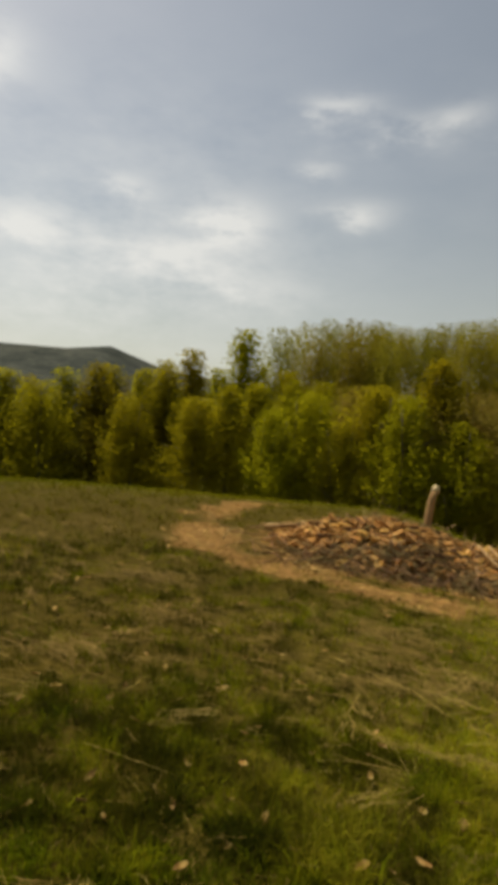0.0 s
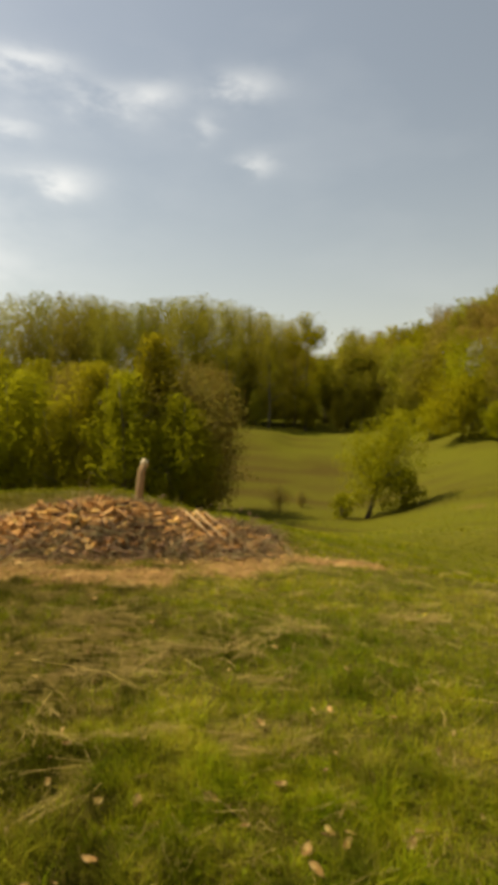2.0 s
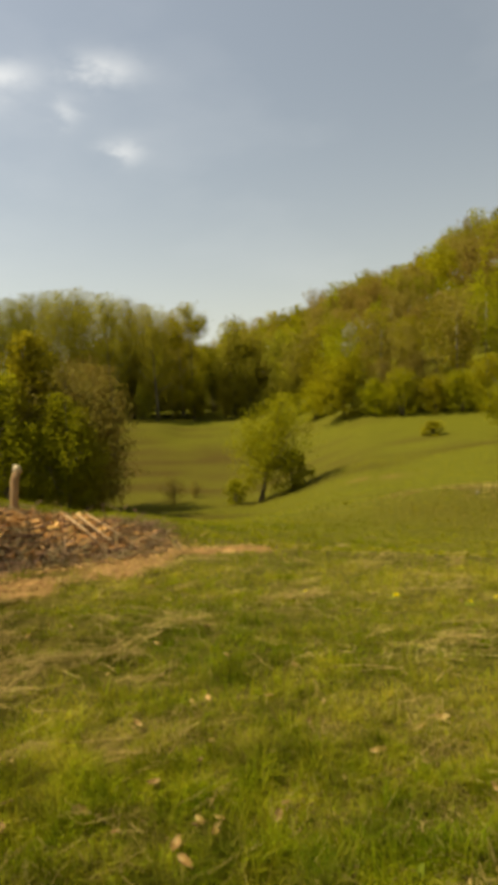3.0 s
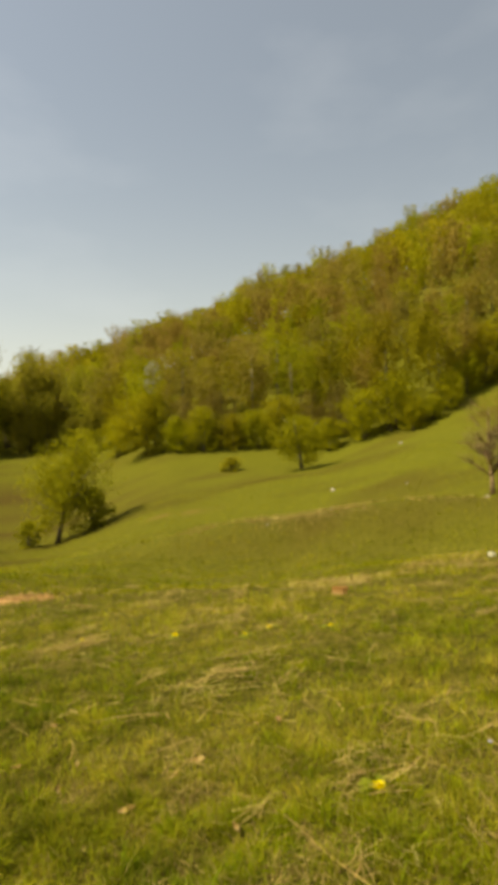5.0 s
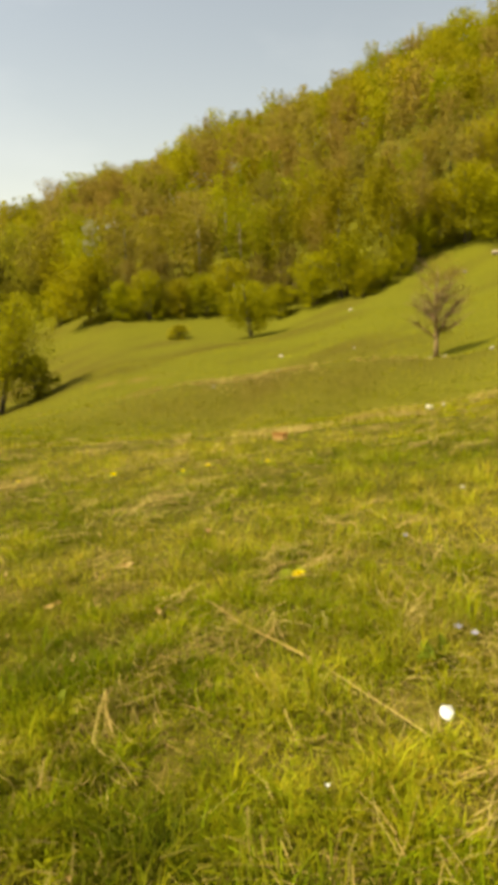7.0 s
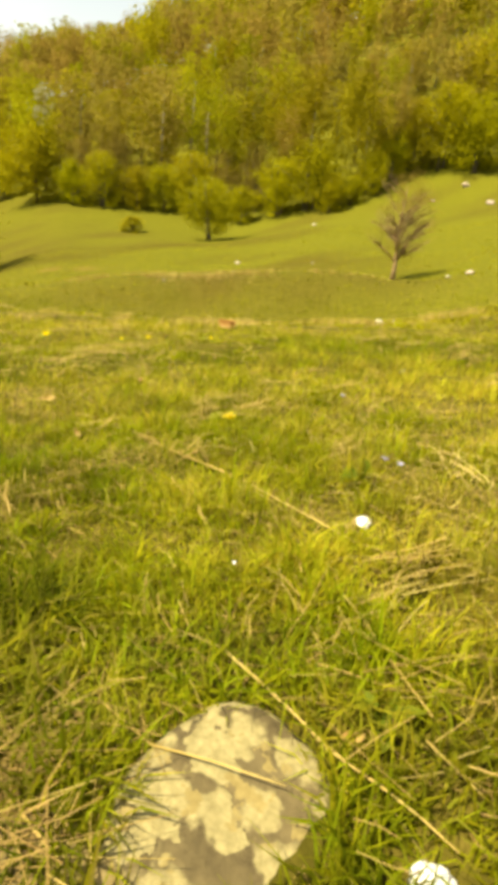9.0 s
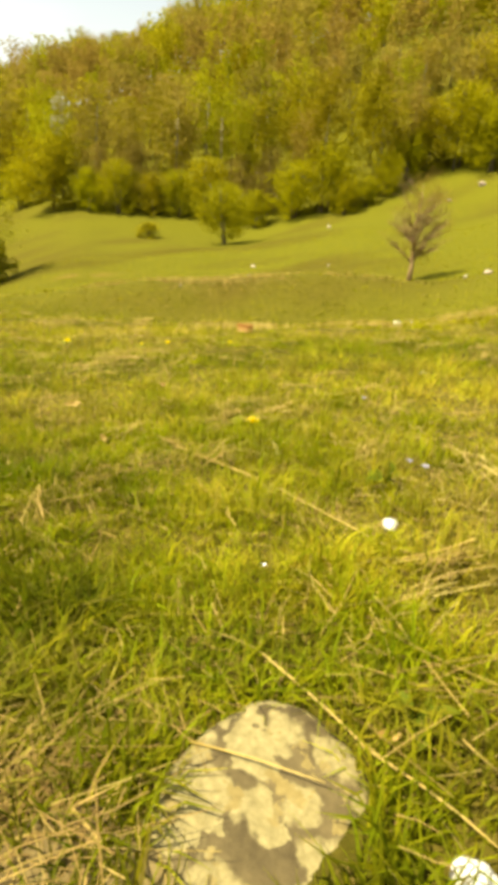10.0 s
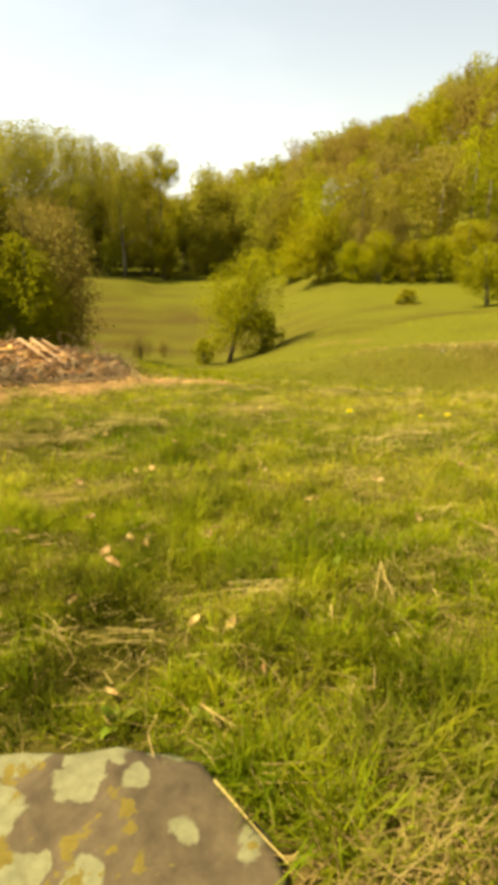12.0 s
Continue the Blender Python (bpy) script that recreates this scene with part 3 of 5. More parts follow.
def bough_sprays(rng, height, radius, base, count, per, size, wide_at=0.4, point=0.0, spread=0.13, lift=0.5):
    """A feathery crown: sprays strewn along many boughs that rise from the stem. wide_at: where it is widest, point: how far
    it tapers to a tip rather than to a dome."""
    lobes = rng.uniform(0, 6.28, 4)

    def edge(u, a):
        dome = np.where(u > wide_at, np.sqrt(np.clip(1 - ((u - wide_at) / (1 - wide_at)) ** 2, 0, 1)), 0.72 + 0.28 * np.clip(u, 0, 1) / max(wide_at, 1e-3))
        cone = np.clip(1 - u, 0, 1) ** 0.75
        return radius * ((1 - point) * dome + point * cone) * (1 + 0.2 * np.sin(2 * a + lobes[0] + 3 * u) + 0.15 * np.sin(3 * a + lobes[1] - 5 * u) + 0.1 * np.sin(7 * a + lobes[2] + 9 * u))

    ut, a = rng.uniform(0, 1, count) ** 0.58, rng.uniform(0, 6.28, count)
    tip_r = edge(ut, a) * np.sqrt(rng.uniform(0.12, 1.0, count))
    tip_z = base + ut * (height - base)
    start = base * 0.8 + (tip_z - base) * (1 - lift)
    n = np.maximum(3, per * rng.uniform(0.5, 1.5, count)).astype(int)
    k = np.repeat(np.arange(count), n)
    s = rng.uniform(0.12, 1, len(k)) ** 0.6
    d, z = tip_r[k] * s ** 0.85, start[k] + (tip_z[k] - start[k]) * s ** 1.2
    p = np.stack([d * np.cos(a[k]), d * np.sin(a[k]), z], -1) + rng.normal(0, 1, (len(k), 3)) * (spread * radius * (0.45 + 0.55 * s) * (1.05 - 0.5 * point * ut[k]))[:, None]
    # nothing stands far out of the crown's own outline
    u = (p[:, 2] - base) / (height - base)
    turn = np.arctan2(p[:, 1], p[:, 0])
    keep = (np.hypot(p[:, 0], p[:, 1]) < edge(u, turn) * rng.uniform(0.86, 1.03, len(p)) + 0.02 * radius) & (u < 0.95)
    p, u, turn = p[keep], np.clip(u[keep], 0, 1), turn[keep]
    flat = np.hypot(p[:, 0], p[:, 1]) / radius
    out_way = np.stack([np.cos(turn) * flat, np.sin(turn) * flat, 0.9 * (u - wide_at) + 0.15], -1)
    p[:, 2] *= 1.06
    q = leaf_sprays(rng, p, out_way * 1.1, size)
    return q[q[..., 2].min(1) > 0.02]


def trunk_bm(rng, height, girth, base, radius, limbs, wander=0.04, lean=(0, 0), stems=1, twigs=0):
    """A tapered trunk, or several stems, with limbs reaching into the crown."""
    bm = bmesh.new()
    for s in range(stems):
        spread = 0.0 if stems == 1 else 0.35 * girth * 3
        a0 = s * 2 * math.pi / stems + rng.uniform(0, 1)
        pts, radii = [], []
        n = 7
        off = np.zeros(2)
        for i in range(n):
            u = i / (n - 1)
            off = off + rng.normal(0, wander * height / n, 2)
            grow = spread * (1 + 2.5 * u)
            pts.append((off[0] + lean[0] * u + math.cos(a0) * grow, off[1] + lean[1] * u + math.sin(a0) * grow, u * height * 0.93 - (0.15 if i == 0 else 0)))
            radii.append(girth * (1.35 if i == 0 else 1.0 - 0.9 * u) / (1 if stems == 1 else 1.4))
        tube(bm, pts, radii, 8)
        for k in range(limbs):
            u = rng.uniform(max(0.2, base / height * 0.9), 0.9)
            i = min(n - 2, int(u * (n - 1)))
            f = u * (n - 1) - i
            p = Vector(pts[i]).lerp(Vector(pts[i + 1]), f)
            g = radii[i] * (1 - f) + radii[i + 1] * f
            a = rng.uniform(0, 2 * math.pi)
            ln = radius * rng.uniform(0.55, 1.0) * (1.1 - 0.6 * u)
            way = Vector((math.cos(a), math.sin(a), rng.uniform(0.35, 1.0)))
            q1 = p + way * ln * 0.45 + Vector(rng.normal(0, 0.04 * ln, 3))
            q2 = p + way * ln * 0.95 + Vector((0, 0, 0.12 * ln)) + Vector(rng.normal(0, 0.08 * ln, 3))
            tube(bm, [p, q1, q2], [g * 0.55, g * 0.33, g * 0.1], 5)
            for _ in range(twigs):
                v = rng.uniform(0.3, 1.0)
                t0 = p.lerp(q1, v * 2) if v < 0.5 else q1.lerp(q2, v * 2 - 1)
                w = (way + Vector(rng.normal(0, 0.7, 3))).normalized()
                w.z = abs(w.z) * 0.8 + 0.2
                t1 = t0 + w * ln * rng.uniform(0.25, 0.55)
                t2 = t1 + (w + Vector(rng.normal(0, 0.4, 3))) * ln * rng.uniform(0.12, 0.3)
                tube(bm, [t0, t1, t2], [g * 0.16, g * 0.09, g * 0.04], 3)
    return bm


def make_tree(name, seed, height, radius, base, girth, clumps, per_clump, size, leaf, label, group="", top=0.55, limbs=10, clump_size=0.3, rise=0.75, stems=1,
              lean=(0, 0), bark=None, wander=0.04, boughs=None):
    rng = np.random.default_rng(seed)
    root = thing(name, (0, 0, -500), label, "tree", group)
    part("trunk", mesh_of(trunk_bm(rng, height, girth, base, radius, limbs, wander, lean, stems), "trunk", [bark or BARK]), root)
    if boughs:
        q = bough_sprays(rng, height, radius, base, clumps, per_clump, size, top, **boughs)
    else:
        q = crown_sprays(rng, height, radius, base, clumps, per_clump, size, top, clump_size, rise)
    q[:, :, 0] += lean[0] * q[:, :, 2] / height
    q[:, :, 1] += lean[1] * q[:, :, 2] / height
    part("crown", fast_mesh("crown", q.reshape(-1, 3), 3, [leaf]), root)
    return root


def plant(root, x, y, turn=0.0, size=1.0, tall=1.0, first=False, label="", sink=0.1):
    m = Matrix.LocRotScale(Vector((x, y, ground_z(x, y) - sink)), Euler((0, 0, turn)), (size, size, size * tall))
    if first:
        root.matrix_basis = m
        ob = root
    else:
        ob = copy_thing(root, m)
    return tagged(ob, label=label) if label else ob


class Grove:
    """One kind of tree in a few forms, planted one after another."""

    def __init__(self, forms):
        self.forms, self.used, self.k = forms, set(), 0

    def add(self, x, y, height, rng, wide=1.0):
        form, h = self.forms[self.k % len(self.forms)]
        self.k += 1
        s = height / h
        m = Matrix.LocRotScale(Vector((x, y, ground_z(x, y) - 0.15)), Euler((0, 0, rng.uniform(0, 6.28))), (s * wide, s * wide, s))
        if id(form) in self.used:
            return copy_thing(form, m @ Matrix.Diagonal((*[1 / v for v in form.scale], 1)))
        self.used.add(id(form))
        form.matrix_basis = m
        return form


EDGE_LABEL = "leafy spring tree with foliage down to the grass"
BUSHY = Grove([(make_tree("tree", 30 + i, 10, [3.1, 2.6, 3.3, 2.5][i], 0.3, 0.17, 180, 70, 0.165, LEAF, EDGE_LABEL, "trees at the meadow edge",
                          top=[0.34, 0.26, 0.38, 0.24][i], stems=2, boughs=dict(point=0.35, spread=0.10, lift=0.6)), 10) for i in range(4)])
DOME = Grove([(make_tree("tree", 45 + i, 9, 3.8, 0.2, 0.16, 170, 44, 0.24, LEAF_DOME, "broad rounded bush-like tree at the foot of the wood", "trees at the foot of the wood",
                         top=0.40, stems=2, boughs=dict(spread=0.08, lift=0.55)), 9) for i in range(3)])
PALE = Grove([(make_tree("tree", 65 + i, 11, 2.9, 0.5, 0.16, 110, 44, 0.30, LEAF_PALE, "soft pale olive tree just coming into leaf", "trees beyond the hollow",
                         top=0.45, stems=2, boughs=dict(spread=0.12, lift=0.7)), 11) for i in range(3)])
POINTED = Grove([(make_tree("tree", 35 + i, 12, 2.4, 0.4, 0.17, 180, 66, 0.165, LEAF, "upright leafy tree tapering to a pointed top", "trees at the meadow edge",
                            top=0.26, stems=1, boughs=dict(point=0.7, spread=0.12, lift=0.55)), 12) for i in range(3)])
DULL = Grove([(make_tree("tree", 40 + i, 9, 2.9, 0.5, 0.16, 150, 60, 0.16, LEAF_DULL, "brownish budding tree, rounded, at the meadow edge", "trees at the meadow edge",
                         top=0.5, stems=2, boughs=dict(spread=0.10, lift=0.65)), 9) for i in range(2)])
TALL = Grove([(make_tree("tree", 50 + i, 19, 2.6, 5.5, 0.24, 100, 46, 0.27, LEAF_TALL, "tall slender forest tree with bare lower trunk", "tall trees beyond the wood pile",
                         top=0.66, limbs=12, bark=PALE_BARK, boughs=dict(spread=0.15, lift=0.6)), 19) for i in range(4)])
BROAD = Grove([(make_tree("tree", 70 + i, 19, 4.9, 5.0, 0.26, 190, 46, 0.25, LEAF_TALL, "tall broad-crowned forest tree coming into leaf", "tall trees beyond the wood pile",
                          top=0.5, limbs=14, bark=PALE_BARK, boughs=dict(spread=0.07, lift=0.35)), 19) for i in range(3)])
SLIM = Grove([(make_tree("tree", 60 + i, 15, 1.8, 0.8, 0.15, 130, 40, 0.24, LEAF, "slim columnar tree rising above its neighbours", "trees at the meadow edge",
                         top=0.5, boughs=dict(point=0.2, spread=0.17, lift=0.45)), 15) for i in range(3)])

trng = np.random.default_rng(7)


def stand(grove, bearing_, r, top_angle, wide=1.0):
    """Plant so that the crown's top is seen from the start at that angle above the level."""
    x, y = polar(bearing_, r)
    h = 1.2 + r * math.tan(radians(top_angle)) - ground_z(x, y) + 0.15
    return grove.add(x, y, h, trng, wide)


# the leafy edge beyond the shoulder of the meadow: bearing, distance, angle of the top
for b_, r_, e_ in [(-33, 44, 1.6), (-26.5, 44, 1.6), (-20, 42, 1.5), (-12, 40, 0.8), (-5.4, 38, 1.0), (2.2, 36, 0.2), (5.8, 38, 2.2), (9.2, 36, -0.4),
                   (12.4, 37, 3.2), (15.4, 34, 2.4), (20.0, 34, 0.2)]:
    stand(BUSHY, b_, r_, e_ + 0.5, 1.4)
for b_, r_, e_ in [(-30, 46, 2.2), (-23.2, 45, 2.1), (-18, 46, 2.6), (-15, 44, 3.4), (-10.5, 45, 3.2), (-8.4, 42, 3.6), (-2.4, 40, 2.2), (0.4, 42, 2.6), (4.2, 44, 3.0), (18.2, 36, 5.8)]:
    stand(POINTED, b_, r_, e_ + 0.7, 1.8)
stand(DULL, 21.4, 36, 3.4, 1.3)
stand(BUSHY, 22.2, 34, -0.8, 1.1)
for b_, r_, e_ in [(23.4, 40, 3.2), (22.4, 42, 3.8), (10.5, 52, 3.5), (-13, 55, 3.0), (37, 104, 1.6)]:
    stand(DULL, b_, r_, e_)
for b_, r_, e_ in [(-13.8, 54, 3.7), (-8.8, 52, 4.7), (-6.0, 50, 5.8), (-0.9, 56, 8.1), (1.0, 58, 4.8), (-3.4, 60, 4.2), (3.4, 54, 4.4), (-21, 52, 2.2), (-26, 56, 2.2)]:
    stand(SLIM, b_, r_, e_ + 0.2, 1.55)
CANOPY = ([2, 5, 10, 13.5, 15.5, 19, 26, 30, 33], [8.4, 9.6, 9.8, 9.0, 8.8, 10.1, 9.4, 8.2, 7.8])
for i, b_ in enumerate(np.arange(2.6, 14, 1.15)):
    stand(TALL, b_ + trng.uniform(-0.3, 0.3), 76 + 6 * (i % 3) + trng.uniform(-2, 2), float(np.interp(b_, *CANOPY)) - trng.uniform(0, 0.7))
for i, b_ in enumerate(np.arange(11.8, 31.5, 2.15)):
    stand(BROAD, b_ + trng.uniform(-0.4, 0.4), 96 + 9 * (i % 2) + trng.uniform(-2, 2), float(np.interp(b_, *CANOPY)) - trng.uniform(-0.3, 0.3))
for i, b_ in enumerate(np.arange(9.5, 32, 2.6)):
    stand(BROAD, b_ + trng.uniform(-0.4, 0.4), 116 + trng.uniform(-3, 3), float(np.interp(b_, *CANOPY)) - trng.uniform(0.1, 0.7), 0.9)
for b_ in (7, 9.5, 12, 14.5):
    stand(BUSHY, b_, 64 + trng.uniform(-3, 3), 3.6 + trng.uniform(-0.6, 0.6), 1.2)
for b_ in (16.5, 19, 21.5, 24, 26.5):
    stand(PALE, b_, 104 + trng.uniform(-3, 3), 5.2 + trng.uniform(-0.8, 0.6), 1.1)
LUMPY = Grove([(make_tree("tree", 68, 15, 3.0, 1.0, 0.18, 30, 230, 0.24, LEAF, "dark irregular tree standing up against the sky", "tall trees beyond the wood pile",
                         top=0.55, clump_size=0.32, rise=1.0), 15)])
stand(LUMPY, 32.5, 97, 8.5)
for b_, r_, e_ in [(26.4, 101, 2.6), (29, 103, 3.2), (31.5, 104, 2.8), (34.6, 106, 4.0), (36.6, 102, 6.4), (39, 104, 6.0), (41.2, 98, 5.4), (43, 84, 3.6), (35.6, 98, 0.4), (40.4, 96, 0.6), (24, 100, 1.8), (27.6, 99, 1.2), (30.4, 100, 1.4), (33, 99, 1.0), (38, 98, 3.0)]:
    stand(PALE, b_, r_, e_, 1.25)

# the foot of the wooded hill
EDGE = ([24, 40, 44, 48, 60, 70, 75, 79, 86, 112], [106, 104, 76, 63, 60, 56, 54, 62, 60, 62])
# bearing, angle of the top, breadth
for b_, e_, w_ in [(44.6, 0.2, 1.0), (47.4, 2.4, 1.15), (50.4, 0.2, 0.9), (53.0, 1.0, 1.1), (56.0, 0.2, 1.0), (58.4, 0.6, 1.0), (60.8, 1.8, 1.1), (63, -0.4, 1.0), (65.4, -0.6, 1.0),
                   (68.8, 2.0, 1.1), (71.6, 3.6, 1.2), (73.4, 1.2, 0.9), (75.2, 1.2, 1.1), (76.6, 3.2, 1.0), (78.2, 5.2, 1.0), (79.6, 7.4, 1.0), (82.2, 8.6, 1.0), (85, 8.0, 1.0), (88, 8.0, 1.0), (91.5, 8, 1.0)]:
    stand(DOME, b_, float(np.interp(b_, *EDGE)) + 1.0 + trng.uniform(-1, 1.5), e_, 1.35 * w_)
for b_, e_, w_ in [(51.4, 2.2, 1.0), (54.6, 2.6, 1.2), (63.8, 2.2, 1.3), (66.4, 3.0, 1.2), (75.6, 1.6, 1.2)]:
    stand(DULL, b_, float(np.interp(b_, *EDGE)) + 4.0, e_, w_)


def make_woods():
    """The closed wood on the hill, past counting: joined crowns and trunks."""
    rng = np.random.default_rng(77)
    forms = [bough_sprays(np.random.default_rng(200 + i), 11.0, [3.4, 3.0, 3.7, 3.2][i % 4], [2.5, 3.5, 3, 2][i % 4], 66, 28, 0.28, [0.5, 0.58, 0.45, 0.5][i % 4], 0.0, 0.08, 0.5) for i in range(8)]
    far_forms = [bough_sprays(np.random.default_rng(220 + i), [13.8, 12.4, 14.2, 13.0][i % 4], [3.4, 2.9, 3.7, 3.1][i % 4], 6.2, 40, 23, 0.36, 0.4, 0.0, 0.07, 0.5) for i in range(6)]
    # round the crowns off: the few sprays that stand out of the top are left away
    forms, far_forms = ([q[q[..., 2].max(1) < np.percentile(q[..., 2], 97)] for q in kind] for kind in (forms, far_forms))
    spots = []
    for r in np.arange(55, 192, 4.1):
        step = math.degrees(4.1 / r)
        for b in np.arange(22, 95, step):
            bb, rr = b + rng.uniform(-0.45, 0.45) * step, r + rng.uniform(-1.8, 1.8)
            if rr > np.interp(bb, *EDGE) + 2.2 and not (bb < 32 and rr < 112):
                spots.append((bb, rr))
    sprays, sticks = {False: ([], []), True: ([], [])}, bmesh.new()
    for b, r in spots:
        x, y = polar(b, r)
        z = ground_z(x, y) - 0.3
        q = forms[rng.integers(8)]
        if r > np.interp(b, *EDGE) + 20:
            q = far_forms[rng.integers(6)]
            q = q[q[:, 0, 2] > 6.6]
        elif r > np.interp(b, *EDGE) + 13:
            # deep in the wood the lower crowns are closed off by the rows before them
            q = q[q[:, 0, 2] > 4.0]
        a, s = rng.uniform(0, 6.28), rng.uniform(0.7, 1.2)
        ca, sa = math.cos(a) * s, math.sin(a) * s
        tall = (0.5 + 0.5 * s) * rng.uniform(0.84, 1.22) * (1 - 0.1 * math.exp(-((b - 46) / 7) ** 2)) * (1 - 0.42 * math.exp(-((b - 34.4) / 1.5) ** 2))
        quads, tint = sprays[bool(rng.uniform() < 0.33 + 0.35 * float(rough(x, y, 16, 81, 2)) + 0.12 * float(smooth(120, 170, r)))]
        quads.append(np.stack([q[..., 0] * ca - q[..., 1] * sa + x, q[..., 0] * sa + q[..., 1] * ca + y, q[..., 2] * tall + z], -1))
        tint.append(np.full(len(q), rng.uniform(0, 1)))
        if rng.uniform() < 0.35:
            tube(sticks, [(x, y, z), (x + rng.uniform(-0.4, 0.4), y + rng.uniform(-0.4, 0.4), z + 8.5 * tall)], [0.13, 0.05], 4)
    woods = tagged(new("woods"), "dense mixed spring wood covering the hillside, olive and yellow-green", "forest", kind="stuff")
    for budding, mat in ((False, WOODS), (True, WOODS_DULL)):
        quads, tint = sprays[budding]
        part("budding_crowns" if budding else "green_crowns", fast_mesh("crowns", np.concatenate(quads).reshape(-1, 3), 3, [mat], tint=np.concatenate(tint)), woods)
    part("trunks", mesh_of(sticks, "trunks", [PALE_BARK]), woods)


make_woods()

BLOOM = Grove([(make_tree("tree", 97, 9, 1.0, 4.5, 0.12, 30, 16, 0.22, BLOSSOM, "slender white-blossoming tree among the green wood", top=0.6, clump_size=0.25), 9)])
stand(BLOOM, 48.2, 72, 5.6, 1.0)

# single trees on the far meadow
ORCHARD = make_tree("tree", 91, 9.4, 4.3, 1.0, 0.17, 150, 85, 0.19, LEAF_BRIGHT, "spreading yellow-green fruit tree with a dark trunk, alone in the meadow", top=0.45, limbs=9, lean=(2.0, -1.3), wander=0.05, stems=2, boughs=dict(spread=0.12, lift=0.55))
plant(ORCHARD, 25.06, 31.17, 0.0, 0.80, 1.0, first=True)
SHRUB = make_tree("bush", 92, 3.6, 1.7, 0.0, 0.08, 50, 26, 0.28, LEAF, "low green bush beside the fruit tree", "bushes on the meadow", top=0.4, stems=3)
tagged(SHRUB, category="bush")
plant(SHRUB, 27.0, 29.8, 0.4, 0.85, first=True)
plant(SHRUB, 23.9, 32.4, 1.4, 0.62, label="low green bush behind the fruit tree")
plant(SHRUB, 42.5, 29.0, 2.0, 0.85, 0.5, label="small dark bush on the open slope")
SCRUB = make_tree("bush", 98, 2.2, 1.1, 0.0, 0.035, 60, 26, 0.085, LEAF_DULL, "small reddish-brown leafless shrub in the hollow", "bushes on the meadow", top=0.5, limbs=8, stems=4, boughs=dict(spread=0.14, lift=0.8))
tagged(SCRUB, category="bush")
plant(SCRUB, 21.4, 36.6, 0.0, 1.0, first=True)
plant(SCRUB, 24.6, 38.6, 1.0, 0.7)
LONE = make_tree("tree", 93, 4.3, 2.7, 0.5, 0.17, 105, 56, 0.15, LEAF, "small round green tree with a leaning trunk, casting a short shadow", top=0.5, limbs=9, lean=(-0.6, 0.4), boughs=dict(spread=0.11, lift=0.65))
plant(LONE, 43.5, 22.35, 0.3, 1.08, 1.0, first=True)


def make_bare_tree(x, y):
    rng = np.random.default_rng(95)
    root = thing("tree", (x, y, ground_z(x, y) - 0.05), "leafless greyish fruit tree with a fine twiggy crown", "tree")
    bm = trunk_bm(rng, 3.6, 0.095, 0.8, 1.25, 34, 0.05, (-0.2, 0.1), 1, 22)
    part("trunk", mesh_of(bm, "trunk", [TWIG]), root)
    q = crown_sprays(rng, 3.8, 1.0, 0.8, 90, 22, 0.055, 0.55, 0.3)
    part("crown", fast_mesh("crown", q.reshape(-1, 3), 3, [LEAF_DULL]), root, "sparse reddish buds")


make_bare_tree(23.3, 3.78)



# ---- wood pile ----
def make_log(seed, length, thick):
    """A split billet: a wedge of trunk with bark on its round side."""
    rng = np.random.default_rng(seed)
    bm = bmesh.new()
    span = rng.uniform(1.3, 2.4)
    ring = [(0.0, -0.35 * thick)]
    for k in range(5):
        a = -span / 2 + span * k / 4
        ring.append((math.sin(a) * thick * 0.75, math.cos(a) * thick * 0.75 - 0.15 * thick))
    rows = []
    for u in (-0.5, -0.17, 0.17, 0.5):
        dx_, dz_, w = rng.normal(0, 0.04 * thick), rng.normal(0, 0.05 * thick), rng.uniform(0.88, 1.08)
        rows.append([bm.verts.new((px * w + dx_ + rng.normal(0, 0.03 * thick), u * length + rng.normal(0, 0.012), pz * w + dz_)) for px, pz in ring])
    n = len(ring)
    for lo, hi in zip(rows, rows[1:]):
        for k in range(n):
            f = bm.faces.new((lo[k], hi[k], hi[(k + 1) % n], lo[(k + 1) % n]))
            f.material_index = 1 if k in (2, 3) else 0
    bm.faces.new(rows[0])
    bm.faces.new(list(reversed(rows[-1])))
    bmesh.ops.recalc_face_normals(bm, faces=bm.faces)
    return mesh_of(bm, "log", [LOG_WOOD, LOG_BARK])


def heap_height(x, y):
    u, v = (x - PILE[0]) / PILE[2], (y - PILE[1]) / PILE[3]
    d = np.hypot(u, v)
    return 0.46 * np.clip(1 - d ** 1.9, 0, 1) * (1.0 - 0.28 * u) * (0.85 + 0.3 * rough(x, y, 0.8, 31, 2))


